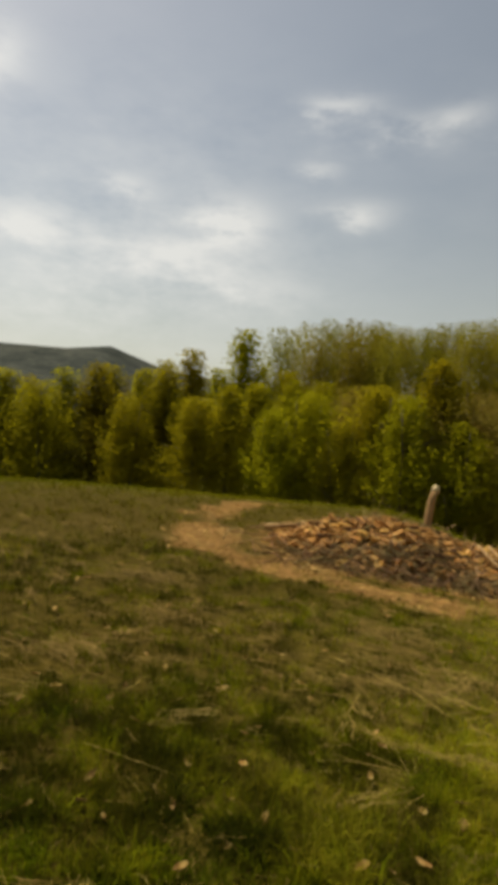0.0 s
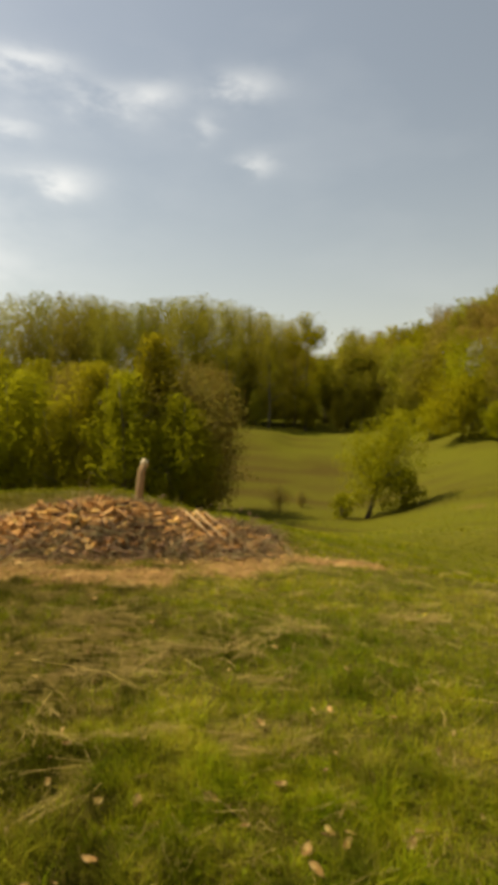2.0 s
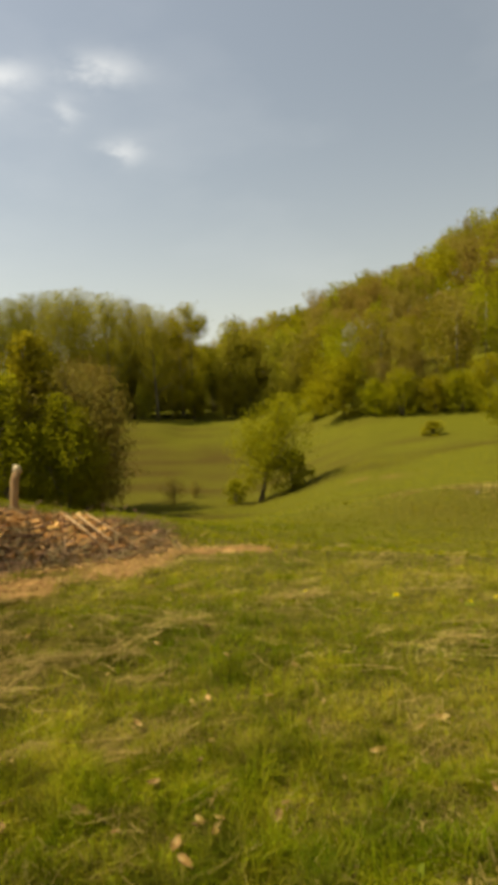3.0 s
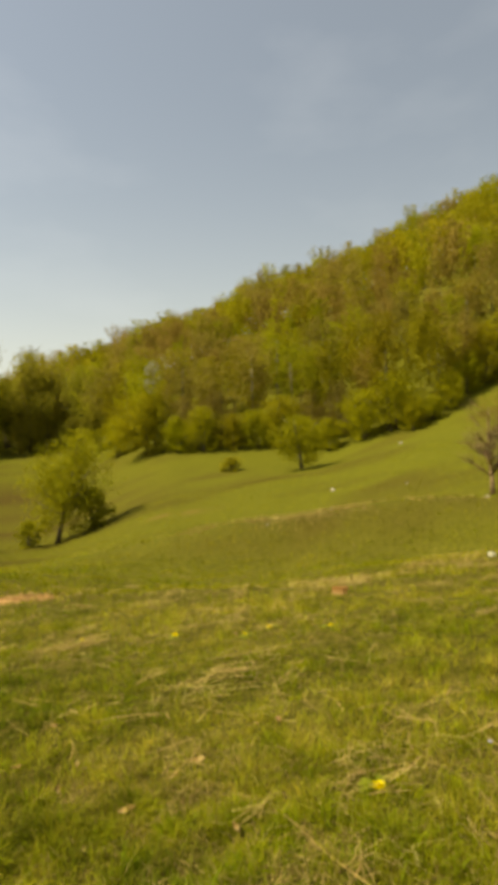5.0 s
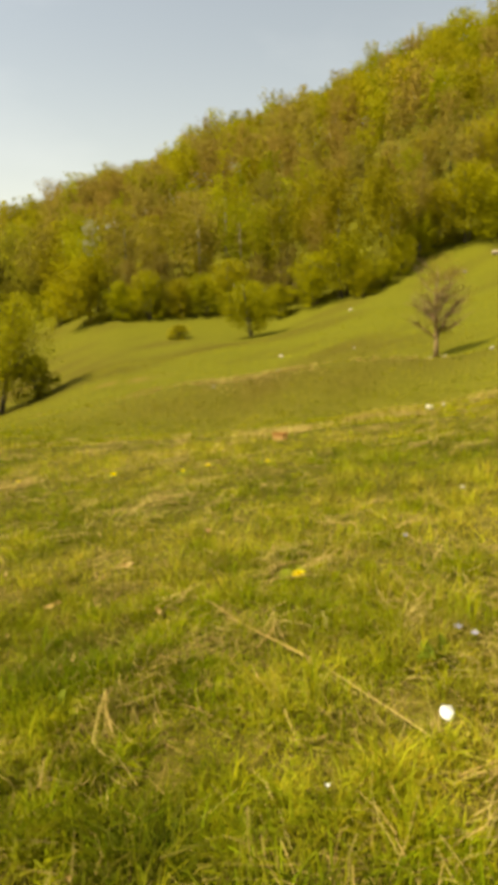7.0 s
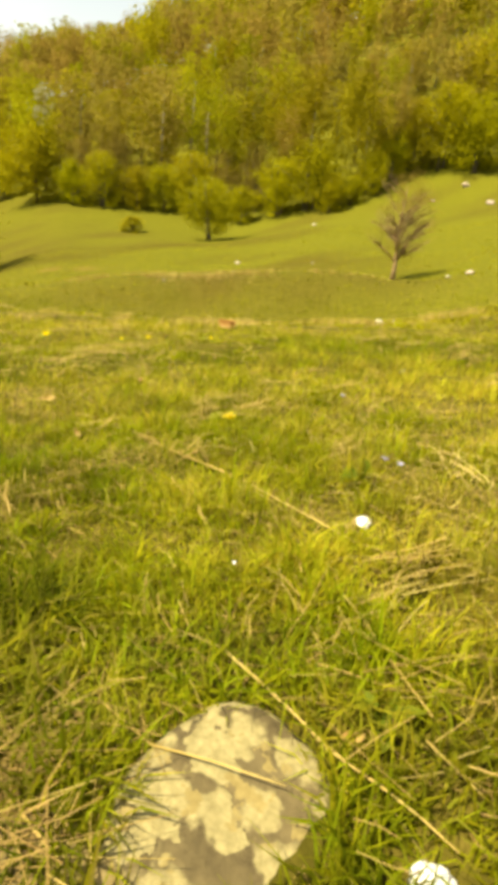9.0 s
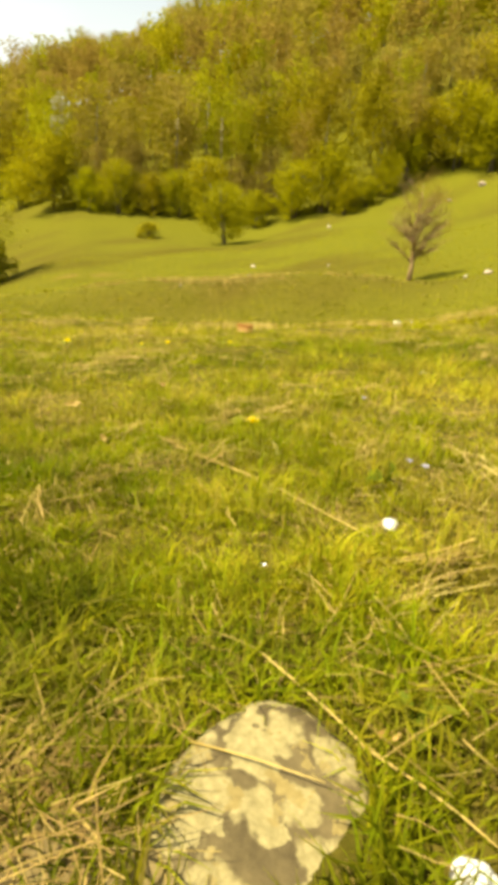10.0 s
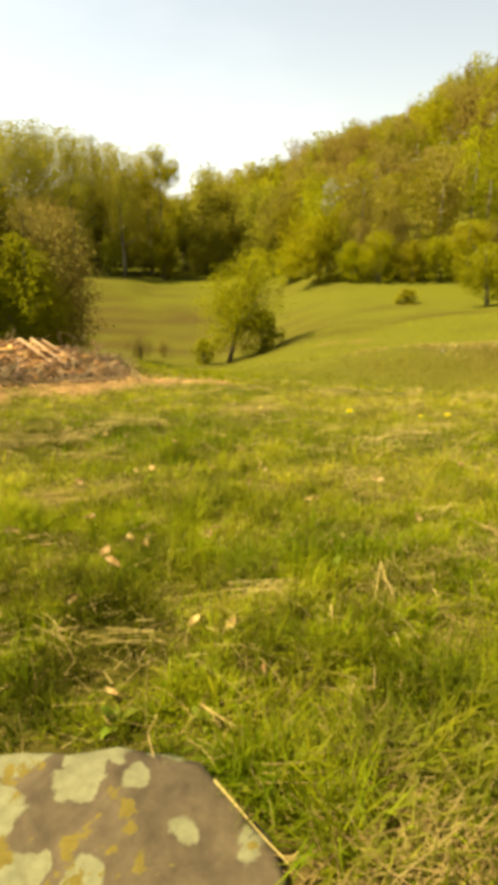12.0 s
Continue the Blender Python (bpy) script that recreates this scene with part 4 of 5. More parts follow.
def make_wood_pile():
    rng = np.random.default_rng(101)
    root = thing("wood_pile", (PILE[0], PILE[1], ground_z(PILE[0], PILE[1])), "low heap of split orange-brown firewood on trodden ground", "wood pile")
    base = root.matrix_basis.translation
    meshes = [make_log(300 + i, rng.uniform(0.16, 0.28), rng.uniform(0.05, 0.09)) for i in range(12)]
    joined_v, joined_f, joined_m = [], [], []
    made = 0
    for k in range(1500):
        # more of the billets lie on the slope of the heap that faces the meadow
        a = rng.uniform(0, 2 * math.pi)
        d = math.sqrt(rng.uniform(0, 1))
        x, y = PILE[0] + PILE[2] * d * math.cos(a), PILE[1] + PILE[3] * d * math.sin(a)
        h = float(heap_height(x, y))
        depth = rng.uniform(0.0, 1.0) ** 3
        z = ground_z(x, y) + max(0.03, h * (1 - 0.5 * depth) + rng.uniform(-0.03, 0.05))
        e = Euler((rng.normal(0, 0.35), rng.uniform(0, 6.28), rng.uniform(0, 6.28)))
        m = Matrix.LocRotScale(Vector((x, y, z)) - base, e, [rng.uniform(0.8, 1.25)] * 3)
        me = meshes[rng.integers(len(meshes))]
        if y < PILE[1] + 0.5 and made < 300:
            made += 1
            ob = part("log", me, root)
            ob.matrix_basis = m
        else:
            off = len(joined_v)
            joined_v += [tuple(m @ v.co) for v in me.vertices]
            joined_f += [tuple(off + i for i in p.vertices) for p in me.polygons]
            joined_m += [p.material_index for p in me.polygons]
    rest = bpy.data.meshes.new("log_rest")
    rest.from_pydata(joined_v, [], joined_f)
    rest.materials.append(LOG_WOOD)
    rest.materials.append(LOG_BARK)
    rest.polygons.foreach_set("material_index", np.array(joined_m, np.int32))
    tagged(part("firewood_rest", rest, root), kind="stuff")
    # the packed core under the billets
    bm = bmesh.new()
    bmesh.ops.create_grid(bm, x_segments=40, y_segments=26, size=1.0)
    for v in bm.verts:
        x, y = PILE[0] + v.co.x * PILE[2], PILE[1] + v.co.y * PILE[3]
        v.co = Vector((x, y, ground_z(x, y) - 0.03 + 0.8 * float(heap_height(x, y)) + (0.02 if heap_height(x, y) > 0 else 0))) - base
    part("bark_litter", mesh_of(bm, "bark_litter", [LOG_BARK], True), root, "dark bark litter in the core of the heap")


make_wood_pile()


def make_brush(x0, y0, w, d, h, count, seed, label):
    """A tangle of thin dead twigs on the ground."""
    rng = np.random.default_rng(seed)
    bm = bmesh.new()
    for _ in range(count):
        x, y = x0 + rng.normal(0, w / 2), y0 + rng.normal(0, d / 2)
        z = ground_z(x, y) + float(heap_height(x, y)) + abs(rng.normal(0, h / 2))
        a, t = rng.uniform(0, 6.28), rng.normal(0, 0.35)
        ln = rng.uniform(0.2, 0.7)
        way = Vector((math.cos(a) * math.cos(t), math.sin(a) * math.cos(t), math.sin(t)))
        p0 = Vector((x, y, z)) - way * ln / 2
        p1 = Vector((x, y, z)) + Vector(rng.normal(0, 0.05, 3))
        g = rng.uniform(0.004, 0.012)
        p2 = p1 + way * ln / 2
        for p in (p0, p1, p2):
            p.z = max(p.z, ground_z(p.x, p.y) + float(heap_height(p.x, p.y)) * 0.9 + 0.01)
        tube(bm, [p0, p1, p2], [g, g * 0.8, g * 0.3], 4)
    return tagged(new("brushwood", mesh_of(bm, "brushwood", [TWIG])), label, "brushwood", kind="stuff")


make_brush(2.0, 7.45, 1.6, 0.4, 0.12, 420, 111, "dark tangled twigs along the foot of the wood pile")
make_brush(4.75, 8.5, 0.55, 0.3, 0.22, 150, 112, "small brown heap of brushwood beside the wood pile")
make_brush(4.1, 7.7, 0.7, 0.6, 0.12, 160, 114, "grey dry sticks heaped at the end of the wood pile")
make_brush(2.7, 7.15, 1.7, 0.3, 0.07, 300, 115, "dry twigs and bark strewn before the wood pile")
make_brush(2.3, 8.6, 2.4, 0.7, 0.10, 150, 113, "loose twigs scattered over the firewood")


def make_branch(points, g, seed, label="grey dead branch leaning on the wood pile"):
    rng = np.random.default_rng(seed)
    bm = bmesh.new()
    pts = []
    for x, y, up in points:
        pts.append(Vector((x, y, ground_z(x, y) + up)))
    tube(bm, pts, [g * (1 - 0.7 * i / (len(pts) - 1)) for i in range(len(pts))], 6)
    for k in range(4):
        p = pts[1].lerp(pts[-1], rng.uniform(0, 0.9))
        w = (pts[-1] - pts[0]).normalized() + Vector(rng.normal(0, 0.5, 3))
        tube(bm, [p, p + w * 0.25], [g * 0.4, g * 0.1], 4)
    tagged(new("branch", mesh_of(bm, "branch", [POST_WOOD])), label, "branch", "branches on the wood pile")


make_branch([(3.5, 8.1, 0.46), (3.6, 7.5, 0.26), (3.72, 6.95, 0.02)], 0.022, 121)
make_branch([(3.7, 8.2, 0.42), (3.85, 7.6, 0.24), (4.0, 7.1, 0.02)], 0.018, 122)
make_branch([(3.3, 8.0, 0.48), (3.42, 7.5, 0.3), (3.5, 7.0, 0.02)], 0.02, 123)
make_branch([(1.7, 7.9, 0.3), (1.75, 7.75, 0.55), (1.72, 7.7, 0.72)], 0.015, 124, "thin grey stick standing in the wood pile")
make_branch([(0.35, 9.1, 0.06), (0.75, 9.0, 0.16), (1.3, 8.9, 0.3)], 0.05, 125, "pale crooked log at the end of the wood pile")


def make_post(x, y):
    rng = np.random.default_rng(131)
    z = ground_z(x, y)
    root = thing("wooden_post", (x, y, z), "weathered round wooden post with broken pale top in wood pile", "post")
    bm = bmesh.new()
    pts = [(-0.02, 0, -0.2), (-0.02, 0, 0.3), (0.0, 0, 0.62), (0.03, 0, 0.86), (0.075, 0, 0.99)]
    tube(bm, pts, [0.066, 0.063, 0.060, 0.058, 0.055], 12)
    part("shaft", mesh_of(bm, "shaft", [POST_WOOD]), root)
    bm = bmesh.new()
    tube(bm, [(0.07, 0, 0.97), (0.085, 0, 1.03), (0.10, 0.0, 1.06)], [0.058, 0.06, 0.04], 10)
    for v in bm.verts:
        v.co += Vector(rng.normal(0, 0.008, 3))
    part("broken_top", mesh_of(bm, "broken_top", [POST_TOP]), root, "pale splintered top")


make_post(2.87, 8.9)


# ---- stones ----
def make_stone(name, x, y, outline, high, seed, mat, label, sink=0.05, turn=0.0, category="stone", group="", dome=0.35):
    """A weathered stone: outline gives its half width by bearing, in even steps."""
    rng = np.random.default_rng(seed)
    bm = bmesh.new()
    n = 40
    radii = np.interp(np.arange(n) / n * len(outline), np.arange(len(outline) + 1), list(outline) + [outline[0]])
    z0 = ground_z(x, y)
    loops = []
    for scale_, up in ((0.9, -sink), (1.03, -0.3 * sink), (1.04, 0.45 * high), (0.99, 0.78 * high), (0.92, 0.93 * high), (0.78, high * (1 + dome * 0.2)), (0.58, high * (1 + dome * 0.4)), (0.36, high * (1 + dome * 0.5)), (0.15, high * (1 + dome * 0.55))):
        row = []
        for k in range(n):
            a = 2 * math.pi * k / n
            r = radii[k] * scale_
            px, py = r * math.sin(a), r * math.cos(a)
            w = 0.11 * radii[k]
            nz = noise.noise(Vector((px * 14 + seed, py * 14, up * 14))) * w + noise.noise(Vector((px * 40 + seed, py * 40, up * 40))) * w * 0.4
            row.append(bm.verts.new((px + nz * math.sin(a) * 0.6, py + nz * math.cos(a) * 0.6, up + nz * 0.5)))
        loops.append(row)
    for lo, hi in zip(loops, loops[1:]):
        for k in range(n):
            bm.faces.new((lo[k], hi[k], hi[(k + 1) % n], lo[(k + 1) % n]))
    bm.faces.new(loops[-1])
    bm.faces.new(list(reversed(loops[0])))
    bmesh.ops.recalc_face_normals(bm, faces=bm.faces)
    ob = new(name, mesh_of(bm, name, [mat], True))
    ob.matrix_basis = Matrix.LocRotScale(Vector((x, y, z0)), Euler((0, 0, turn)), None)
    return tagged(ob, label, category, group)


make_stone("flat_stone", 1.235, -0.11, [0.114, 0.114, 0.142, 0.16, 0.162, 0.157, 0.14, 0.119, 0.114, 0.119, 0.133, 0.142, 0.147, 0.142, 0.138, 0.119], 0.010, 141, SLAB, "flat pale stone crusted with yellow lichen, sunk in the grass", dome=0.25)
make_stone("flat_stone", 1.08, 0.02, [0.10, 0.09, 0.08, 0.10, 0.12, 0.10, 0.1, 0.1], 0.012, 142, BROWN_STONE, "low grey-brown stone half buried under dry straw", dome=0.2)
make_stone("boulder", 0.66, 0.52, [0.24, 0.23, 0.30, 0.37, 0.38, 0.26, 0.24, 0.26], 0.02, 143, BOULDER, "broad grey-brown boulder with green and mustard lichen patches", dome=0.5, category="boulder")


def make_pebble(name, x, y, size, seed, mat, label, group):
    """A small broken stone with uneven faces."""
    bm = bmesh.new()
    bmesh.ops.create_icosphere(bm, subdivisions=3, radius=1.0)
    for v in bm.verts:
        n = noise.noise(v.co * 1.3 + Vector((seed, 0, 0))) * 0.28 + noise.noise(v.co * 2.6 + Vector((0, seed, 0))) * 0.08
        v.co = v.co * (1 + n)
        v.co = Vector((v.co.x * size, v.co.y * size * 0.8, v.co.z * size * 0.62))
    ob = new(name, mesh_of(bm, name, [mat], True))
    ob.matrix_basis = Matrix.LocRotScale(Vector((x, y, ground_z(x, y) + size * 0.3)), Euler((0.2, 0.1, seed * 1.3)), None)
    tagged(ob, label, "stone", group)


make_pebble("white_stone", 1.27, -0.34, 0.024, 144, WHITE_STONE, "bright white quartz stone in the grass", "white stones")
make_pebble("white_stone", 2.085, -0.08, 0.022, 145, WHITE_STONE, "small white stone beside a long straw", "white stones")
for i, (x, y, s) in enumerate([(11.4, 1.75, 0.09), (11.8, 1.55, 0.05), (21.0, 3.6, 0.12), (21.4, 3.2, 0.1), (31.0, 13.85, 0.14), (28.8, 8.8, 0.09), (20.5, 1.0, 0.13), (20.2, 1.6, 0.09),
                               (51.9, 2.8, 0.32), (58.1, 5.5, 0.36), (55, 7.5, 0.2), (16.9, 7.4, 0.06), (15.0, 8.6, 0.05), (6.9, 6.8, 0.03), (47, 15, 0.2), (4.32, 0.2, 0.025)]):
    make_pebble("pale_stone", x, y, s, 150 + i, PALE_STONE, "pale limestone lying in the meadow grass", "stones on the meadow")


def make_chunk(x, y, turn, size):
    ob = new("wood_chunk", make_log(171, 0.22, 0.13))
    ob.matrix_basis = Matrix.LocRotScale(Vector((x, y, ground_z(x, y) + 0.05 * size)), Euler((0.1, 0.6, turn)), (size, size, size))
    tagged(ob, "stray split billet of brown wood lying in the grass", "firewood")


make_chunk(6.85, 2.62, 0.6, 0.8)


# ---- small plants and litter ----
def make_dandelion(x, y, size, high, seed):
    rng = np.random.default_rng(seed)
    root = thing("dandelion", (x, y, ground_z(x, y)), "yellow dandelion flower on a short stem in the grass", "flower", "dandelions in the meadow")
    bm = bmesh.new()
    tube(bm, [(0, 0, -0.01), (0.004, 0, high * 0.5), (0, 0, high)], [0.003, 0.0025, 0.003], 6)
    part("stem", mesh_of(bm, "stem", [STEM]), root)
    n = 90
    a = rng.uniform(0, 6.28, n)
    tilt = rng.uniform(0.1, 1.25, n)
    tip = np.stack([np.cos(a) * np.sin(tilt), np.sin(a) * np.sin(tilt), np.cos(tilt) * 0.75], -1) * size * rng.uniform(0.8, 1.05, (n, 1))
    side = np.stack([-np.sin(a), np.cos(a), 0 * a], -1) * size * 0.10
    c = np.array([0, 0, high])
    q = np.stack([c + side * 0.3, c + tip * 0.7 + side, c + tip, c + tip * 0.7 - side], 1)
    part("petals", fast_mesh("petals", q.reshape(-1, 3), 4, [PETAL]), root, "dense yellow petals")
    for k in range(5):
        b = rng.uniform(0, 6.28)
        bm = bmesh.new()
        w = Vector((math.cos(b), math.sin(b), 0))
        s = Vector((-w.y, w.x, 0))
        last = None
        for u, half, up in ((0.1, 0.004, 0.005), (0.35, 0.012, 0.03), (0.6, 0.009, 0.035), (0.8, 0.013, 0.03), (1.0, 0.001, 0.02)):
            row = (bm.verts.new(w * u * 0.09 + s * half + Vector((0, 0, up))), bm.verts.new(w * u * 0.09 - s * half + Vector((0, 0, up))))
            if last:
                bm.faces.new((last[0], last[1], row[1], row[0]))
            last = row
        part("leaf", mesh_of(bm, "leaf", [STEM]), root)


for i, (x, y, s) in enumerate([(2.78, 0.62, 0.028), (5.08, 2.52, 0.030), (4.48, 3.13, 0.030), (4.72, 2.55, 0.020), (5.11, 1.92, 0.022), (4.1, 3.9, 0.018)]):
    make_dandelion(x, y, s * 1.3, 0.022, 180 + i)


def make_small_flower(name, x, y, size, high, mat, label, seed):
    rng = np.random.default_rng(seed)
    root = thing(name, (x, y, ground_z(x, y)), label, "flower", "small flowers in the meadow")
    bm = bmesh.new()
    tube(bm, [(0, 0, -0.01), (0.006, 0, high)], [0.0016, 0.0012], 5)
    part("stem", mesh_of(bm, "stem", [STEM]), root)
    for k in range(5):
        a = k * 1.257 + rng.uniform(-0.2, 0.2)
        w, s = Vector((math.cos(a), math.sin(a), 0.5)), Vector((-math.sin(a), math.cos(a), 0))
        c = Vector((0.006, 0, high))
        bm = bmesh.new()
        vs = [bm.verts.new(c + w * u * size + s * h * size) for u, h in ((0, 0.08), (0.5, 0.36), (0.9, 0.3), (1.05, 0), (0.9, -0.3), (0.5, -0.36), (0, -0.08))]
        bm.faces.new(vs)
        part("petal", mesh_of(bm, "petal", [mat]), root)


for i, (x, y) in enumerate([(3.22, 0.29), (2.43, -0.05), (2.41, -0.10)]):
    make_small_flower("violet", x, y, 0.012, 0.045, VIOLET, "pale violet-blue meadow flower", 190 + i)
make_small_flower("daisy", 1.72, 0.10, 0.0045, 0.04, DAISY, "tiny white meadow flower", 195)


def make_dead_leaf(seed, size):
    rng = np.random.default_rng(seed)
    bm = bmesh.new()
    last = None
    curl = rng.uniform(0.2, 0.7)
    for u, half in ((-1.0, 0.02), (-0.7, 0.28), (-0.3, 0.46), (0.15, 0.44), (0.55, 0.28), (0.85, 0.1), (1.0, 0.01)):
        lift = curl * u * u * 0.5
        row = [bm.verts.new(Vector((side * half + rng.normal(0, 0.03), u, lift + abs(side) * half * rng.uniform(0.3, 0.9))) * size) for side in (-1, -0.5, 0, 0.5, 1)]
        if last:
            for k in range(4):
                bm.faces.new((last[k], last[k + 1], row[k + 1], row[k]))
        last = row
    return mesh_of(bm, "dead_leaf", [DEAD_LEAF], True)


LEAVES = [make_dead_leaf(210 + i, 0.015 + 0.003 * i) for i in range(6)]
lrng = np.random.default_rng(220)
lx, ly = lrng.uniform(-2.2, 2.8, 330), 1.3 + 4.2 * lrng.uniform(0, 1, 330) ** 1.4
lk = lrng.uniform(0, 1, 330) < 0.25 + 0.6 * shade_and_growth(lx, ly)
NOOK = [(float(a), float(b)) for a, b in zip(lrng.normal(1.0, 0.1, 22), lrng.normal(0.17, 0.1, 22))]
LITTER = [(float(a), float(b)) for a, b in zip(lx[lk], ly[lk])]
# dry leaves where they catch the eye
for i, (x, y) in enumerate([(1.36, 0.47), (1.26, 0.68), (1.26, 0.94), (1.32, 0.86), (1.46, 1.52), (1.66, 1.43), (1.89, 1.05), (2.33, 1.0), (3.1, 1.4), (3.18, 1.31), (1.09, 1.3), (0.97, 0.82),
                            (0.02, 1.79), (0.37, 1.97), (-0.12, 1.67), (-0.67, 1.9), (0.44, 3.15), (-0.35, 2.71), (-0.72, 4.48), (0.79, 4.97), (-0.19, 1.99), (0.15, 1.96), (1.05, 2.55), (0.89, 2.07),
                            (1.0, 2.05), (1.2, 1.77), (1.45, 1.61), (1.5, 1.56), (1.73, 1.46), (1.43, 1.59), (1.19, 1.9), (2.46, 2.88), (1.42, -0.22), (1.45, -0.27), (4.64, 2.59), (3.28, 5.68), (3.55, 5.59)] + LITTER + NOOK):
    if any(math.hypot(x - sx, y - sy) < sr + 0.02 for sx, sy, sr in ((1.26, -0.115, 0.14), (0.66, 0.52, 0.34), (1.08, 0.02, 0.1))):
        continue
    ob = new("dry_leaf", LEAVES[i % 6])
    ob.matrix_basis = Matrix.LocRotScale(Vector((x, y, ground_z(x, y) + (0.035 if math.hypot(x, y) > 1.5 else 0.018))), Euler((lrng.normal(0, 0.3), lrng.normal(0, 0.3), lrng.uniform(0, 6.28))), [lrng.uniform(0.8, 1.25) * (1.15 if math.hypot(x, y) > 1.5 else 0.8)] * 3)
    tagged(ob, "curled brown dead leaf lying in the grass", "leaf", "dry leaves in the grass")


def make_weed(x, y, size, count, seed):
    """A flat rosette of broad leaves."""
    rng = np.random.default_rng(seed)
    root = thing("weed", (x, y, ground_z(x, y)), "small broad-leaved green weed among the grass", "plant", "weeds in the meadow")
    bm = bmesh.new()
    last = None
    for u, half, up in ((0.0, 0.03, 0.0), (0.25, 0.10, 0.16), (0.5, 0.20, 0.30), (0.75, 0.17, 0.36), (0.92, 0.08, 0.34), (1.0, 0.01, 0.30)):
        row = [bm.verts.new(Vector((u, side * half, up + 0.35 * abs(side) * half)) * size) for side in (-1, 0, 1)]
        if last:
            for k in range(2):
                bm.faces.new((last[k], last[k + 1], row[k + 1], row[k]))
        last = row
    me = mesh_of(bm, "leaf", [WEED], True)
    for k in range(count):
        ob = part("leaf", me, root)
        ob.matrix_basis = Matrix.LocRotScale(Vector((0, 0, 0.004)), Euler((rng.normal(0, 0.2), rng.uniform(-0.7, 0.1), k * 6.28 / count + rng.normal(0, 0.25))), [rng.uniform(0.7, 1.15)] * 3)


for i, (x, y, size, n) in enumerate([(1.03, 0.42, 0.05, 8), (0.94, 0.74, 0.045, 7), (1.46, -0.25, 0.06, 6), (1.07, 0.62, 0.04, 7), (1.28, 0.06, 0.045, 7), (2.28, -0.02, 0.075, 8), (1.5, 0.35, 0.05, 7), (1.75, 0.9, 0.06, 8)]):
    make_weed(x, y, size, n, 230 + i)


def make_stalk(points, thick, label="long dry straw stalk lying on the grass"):
    """A long dead grass stalk laid through places on the ground, with its height above it."""
    bm = bmesh.new()
    pts = [Vector((x, y, ground_z(x, y) + 0.5 * up)) for x, y, up in points]
    thick = 0.72 * thick
    fine = []
    for a, b in zip(pts, pts[1:]):
        fine += [a.lerp(b, s) for s in (0, 0.5)]
    fine.append(pts[-1])
    tube(bm, fine, [thick * (1 - 0.5 * i / (len(fine) - 1)) for i in range(len(fine))], 5)
    tagged(new("straw_stalk", mesh_of(bm, "straw_stalk", [STRAW])), label, "straw", "long straw stalks")


make_stalk([(2.5, 0.91, 0.05), (2.32, 0.63, 0.06), (2.17, 0.3, 0.07), (2.02, 0.03, 0.06), (1.95, -0.09, 0.05), (1.91, -0.26, 0.05)], 0.0042)
make_stalk([(2.36, 0.72, 0.06), (2.19, 0.36, 0.07), (2.05, 0.12, 0.05)], 0.0028)
make_stalk([(2.5, 0.95, 0.05), (2.4, 0.72, 0.06)], 0.003)
make_stalk([(1.49, 0.0, 0.06), (1.41, -0.13, 0.08), (1.37, -0.2, 0.07), (1.34, -0.28, 0.06), (1.32, -0.32, 0.06), (1.3, -0.36, 0.05)], 0.0032)
make_stalk([(1.46, -0.06, 0.06), (1.39, -0.17, 0.07), (1.35, -0.25, 0.06)], 0.002)
make_stalk([(1.32, 0.11, 0.06), (1.28, 0.0, 0.07), (1.29, -0.08, 0.07), (1.3, -0.17, 0.06)], 0.0026)
make_stalk([(1.44, -0.31, 0.06), (1.38, -0.38, 0.05)], 0.003)
make_stalk([(1.76, -0.08, 0.10), (1.66, -0.08, 0.07), (1.58, -0.07, 0.04)], 0.0026)
make_stalk([(1.58, 0.14, 0.07), (1.52, 0.08, 0.05)], 0.0024)
make_stalk([(1.65, -0.06, 0.07), (1.56, -0.14, 0.05)], 0.0022)
make_stalk([(1.15, 0.1, 0.06), (1.12, 0.0, 0.04)], 0.004)
make_stalk([(1.07, 0.64, 0.08), (1.09, 0.48, 0.06), (1.11, 0.38, 0.05), (1.13, 0.29, 0.03)], 0.0028, "dry seed stalk lying over the grass")
make_stalk([(1.2, 0.33, 0.02), (1.24, 0.35, 0.14)], 0.0018, "thin upright dry stalk")
make_stalk([(1.21, 0.3, 0.05), (1.22, 0.13, 0.03)], 0.0025)
make_stalk([(0.98, 0.48, 0.06), (0.97, 0.35, 0.07), (0.97, 0.27, 0.06)], 0.003)
make_stalk([(0.7, 3.9, 0.05), (1.1, 3.45, 0.06), (1.25, 3.1, 0.04)], 0.005)
make_stalk([(0.75, 3.3, 0.05), (0.5, 2.7, 0.06), (0.8, 2.5, 0.04)], 0.004)
make_stalk([(1.3, 2.6, 0.05), (1.7, 2.3, 0.05), (2.1, 2.2, 0.04)], 0.004)
make_stalk([(-0.62, 2.4, 0.05), (-0.2, 2.2, 0.06)], 0.004)


# ---- straw and grass, past counting ----
def sector(rng, n, r0, r1, b0=-32, b1=112, near=False):
    r = rng.uniform(r0, r1, n) if near else np.sqrt(rng.uniform(r0 * r0, r1 * r1, n))
    b = np.radians(rng.uniform(b0, b1, n))
    return r * np.sin(b), r * np.cos(b)


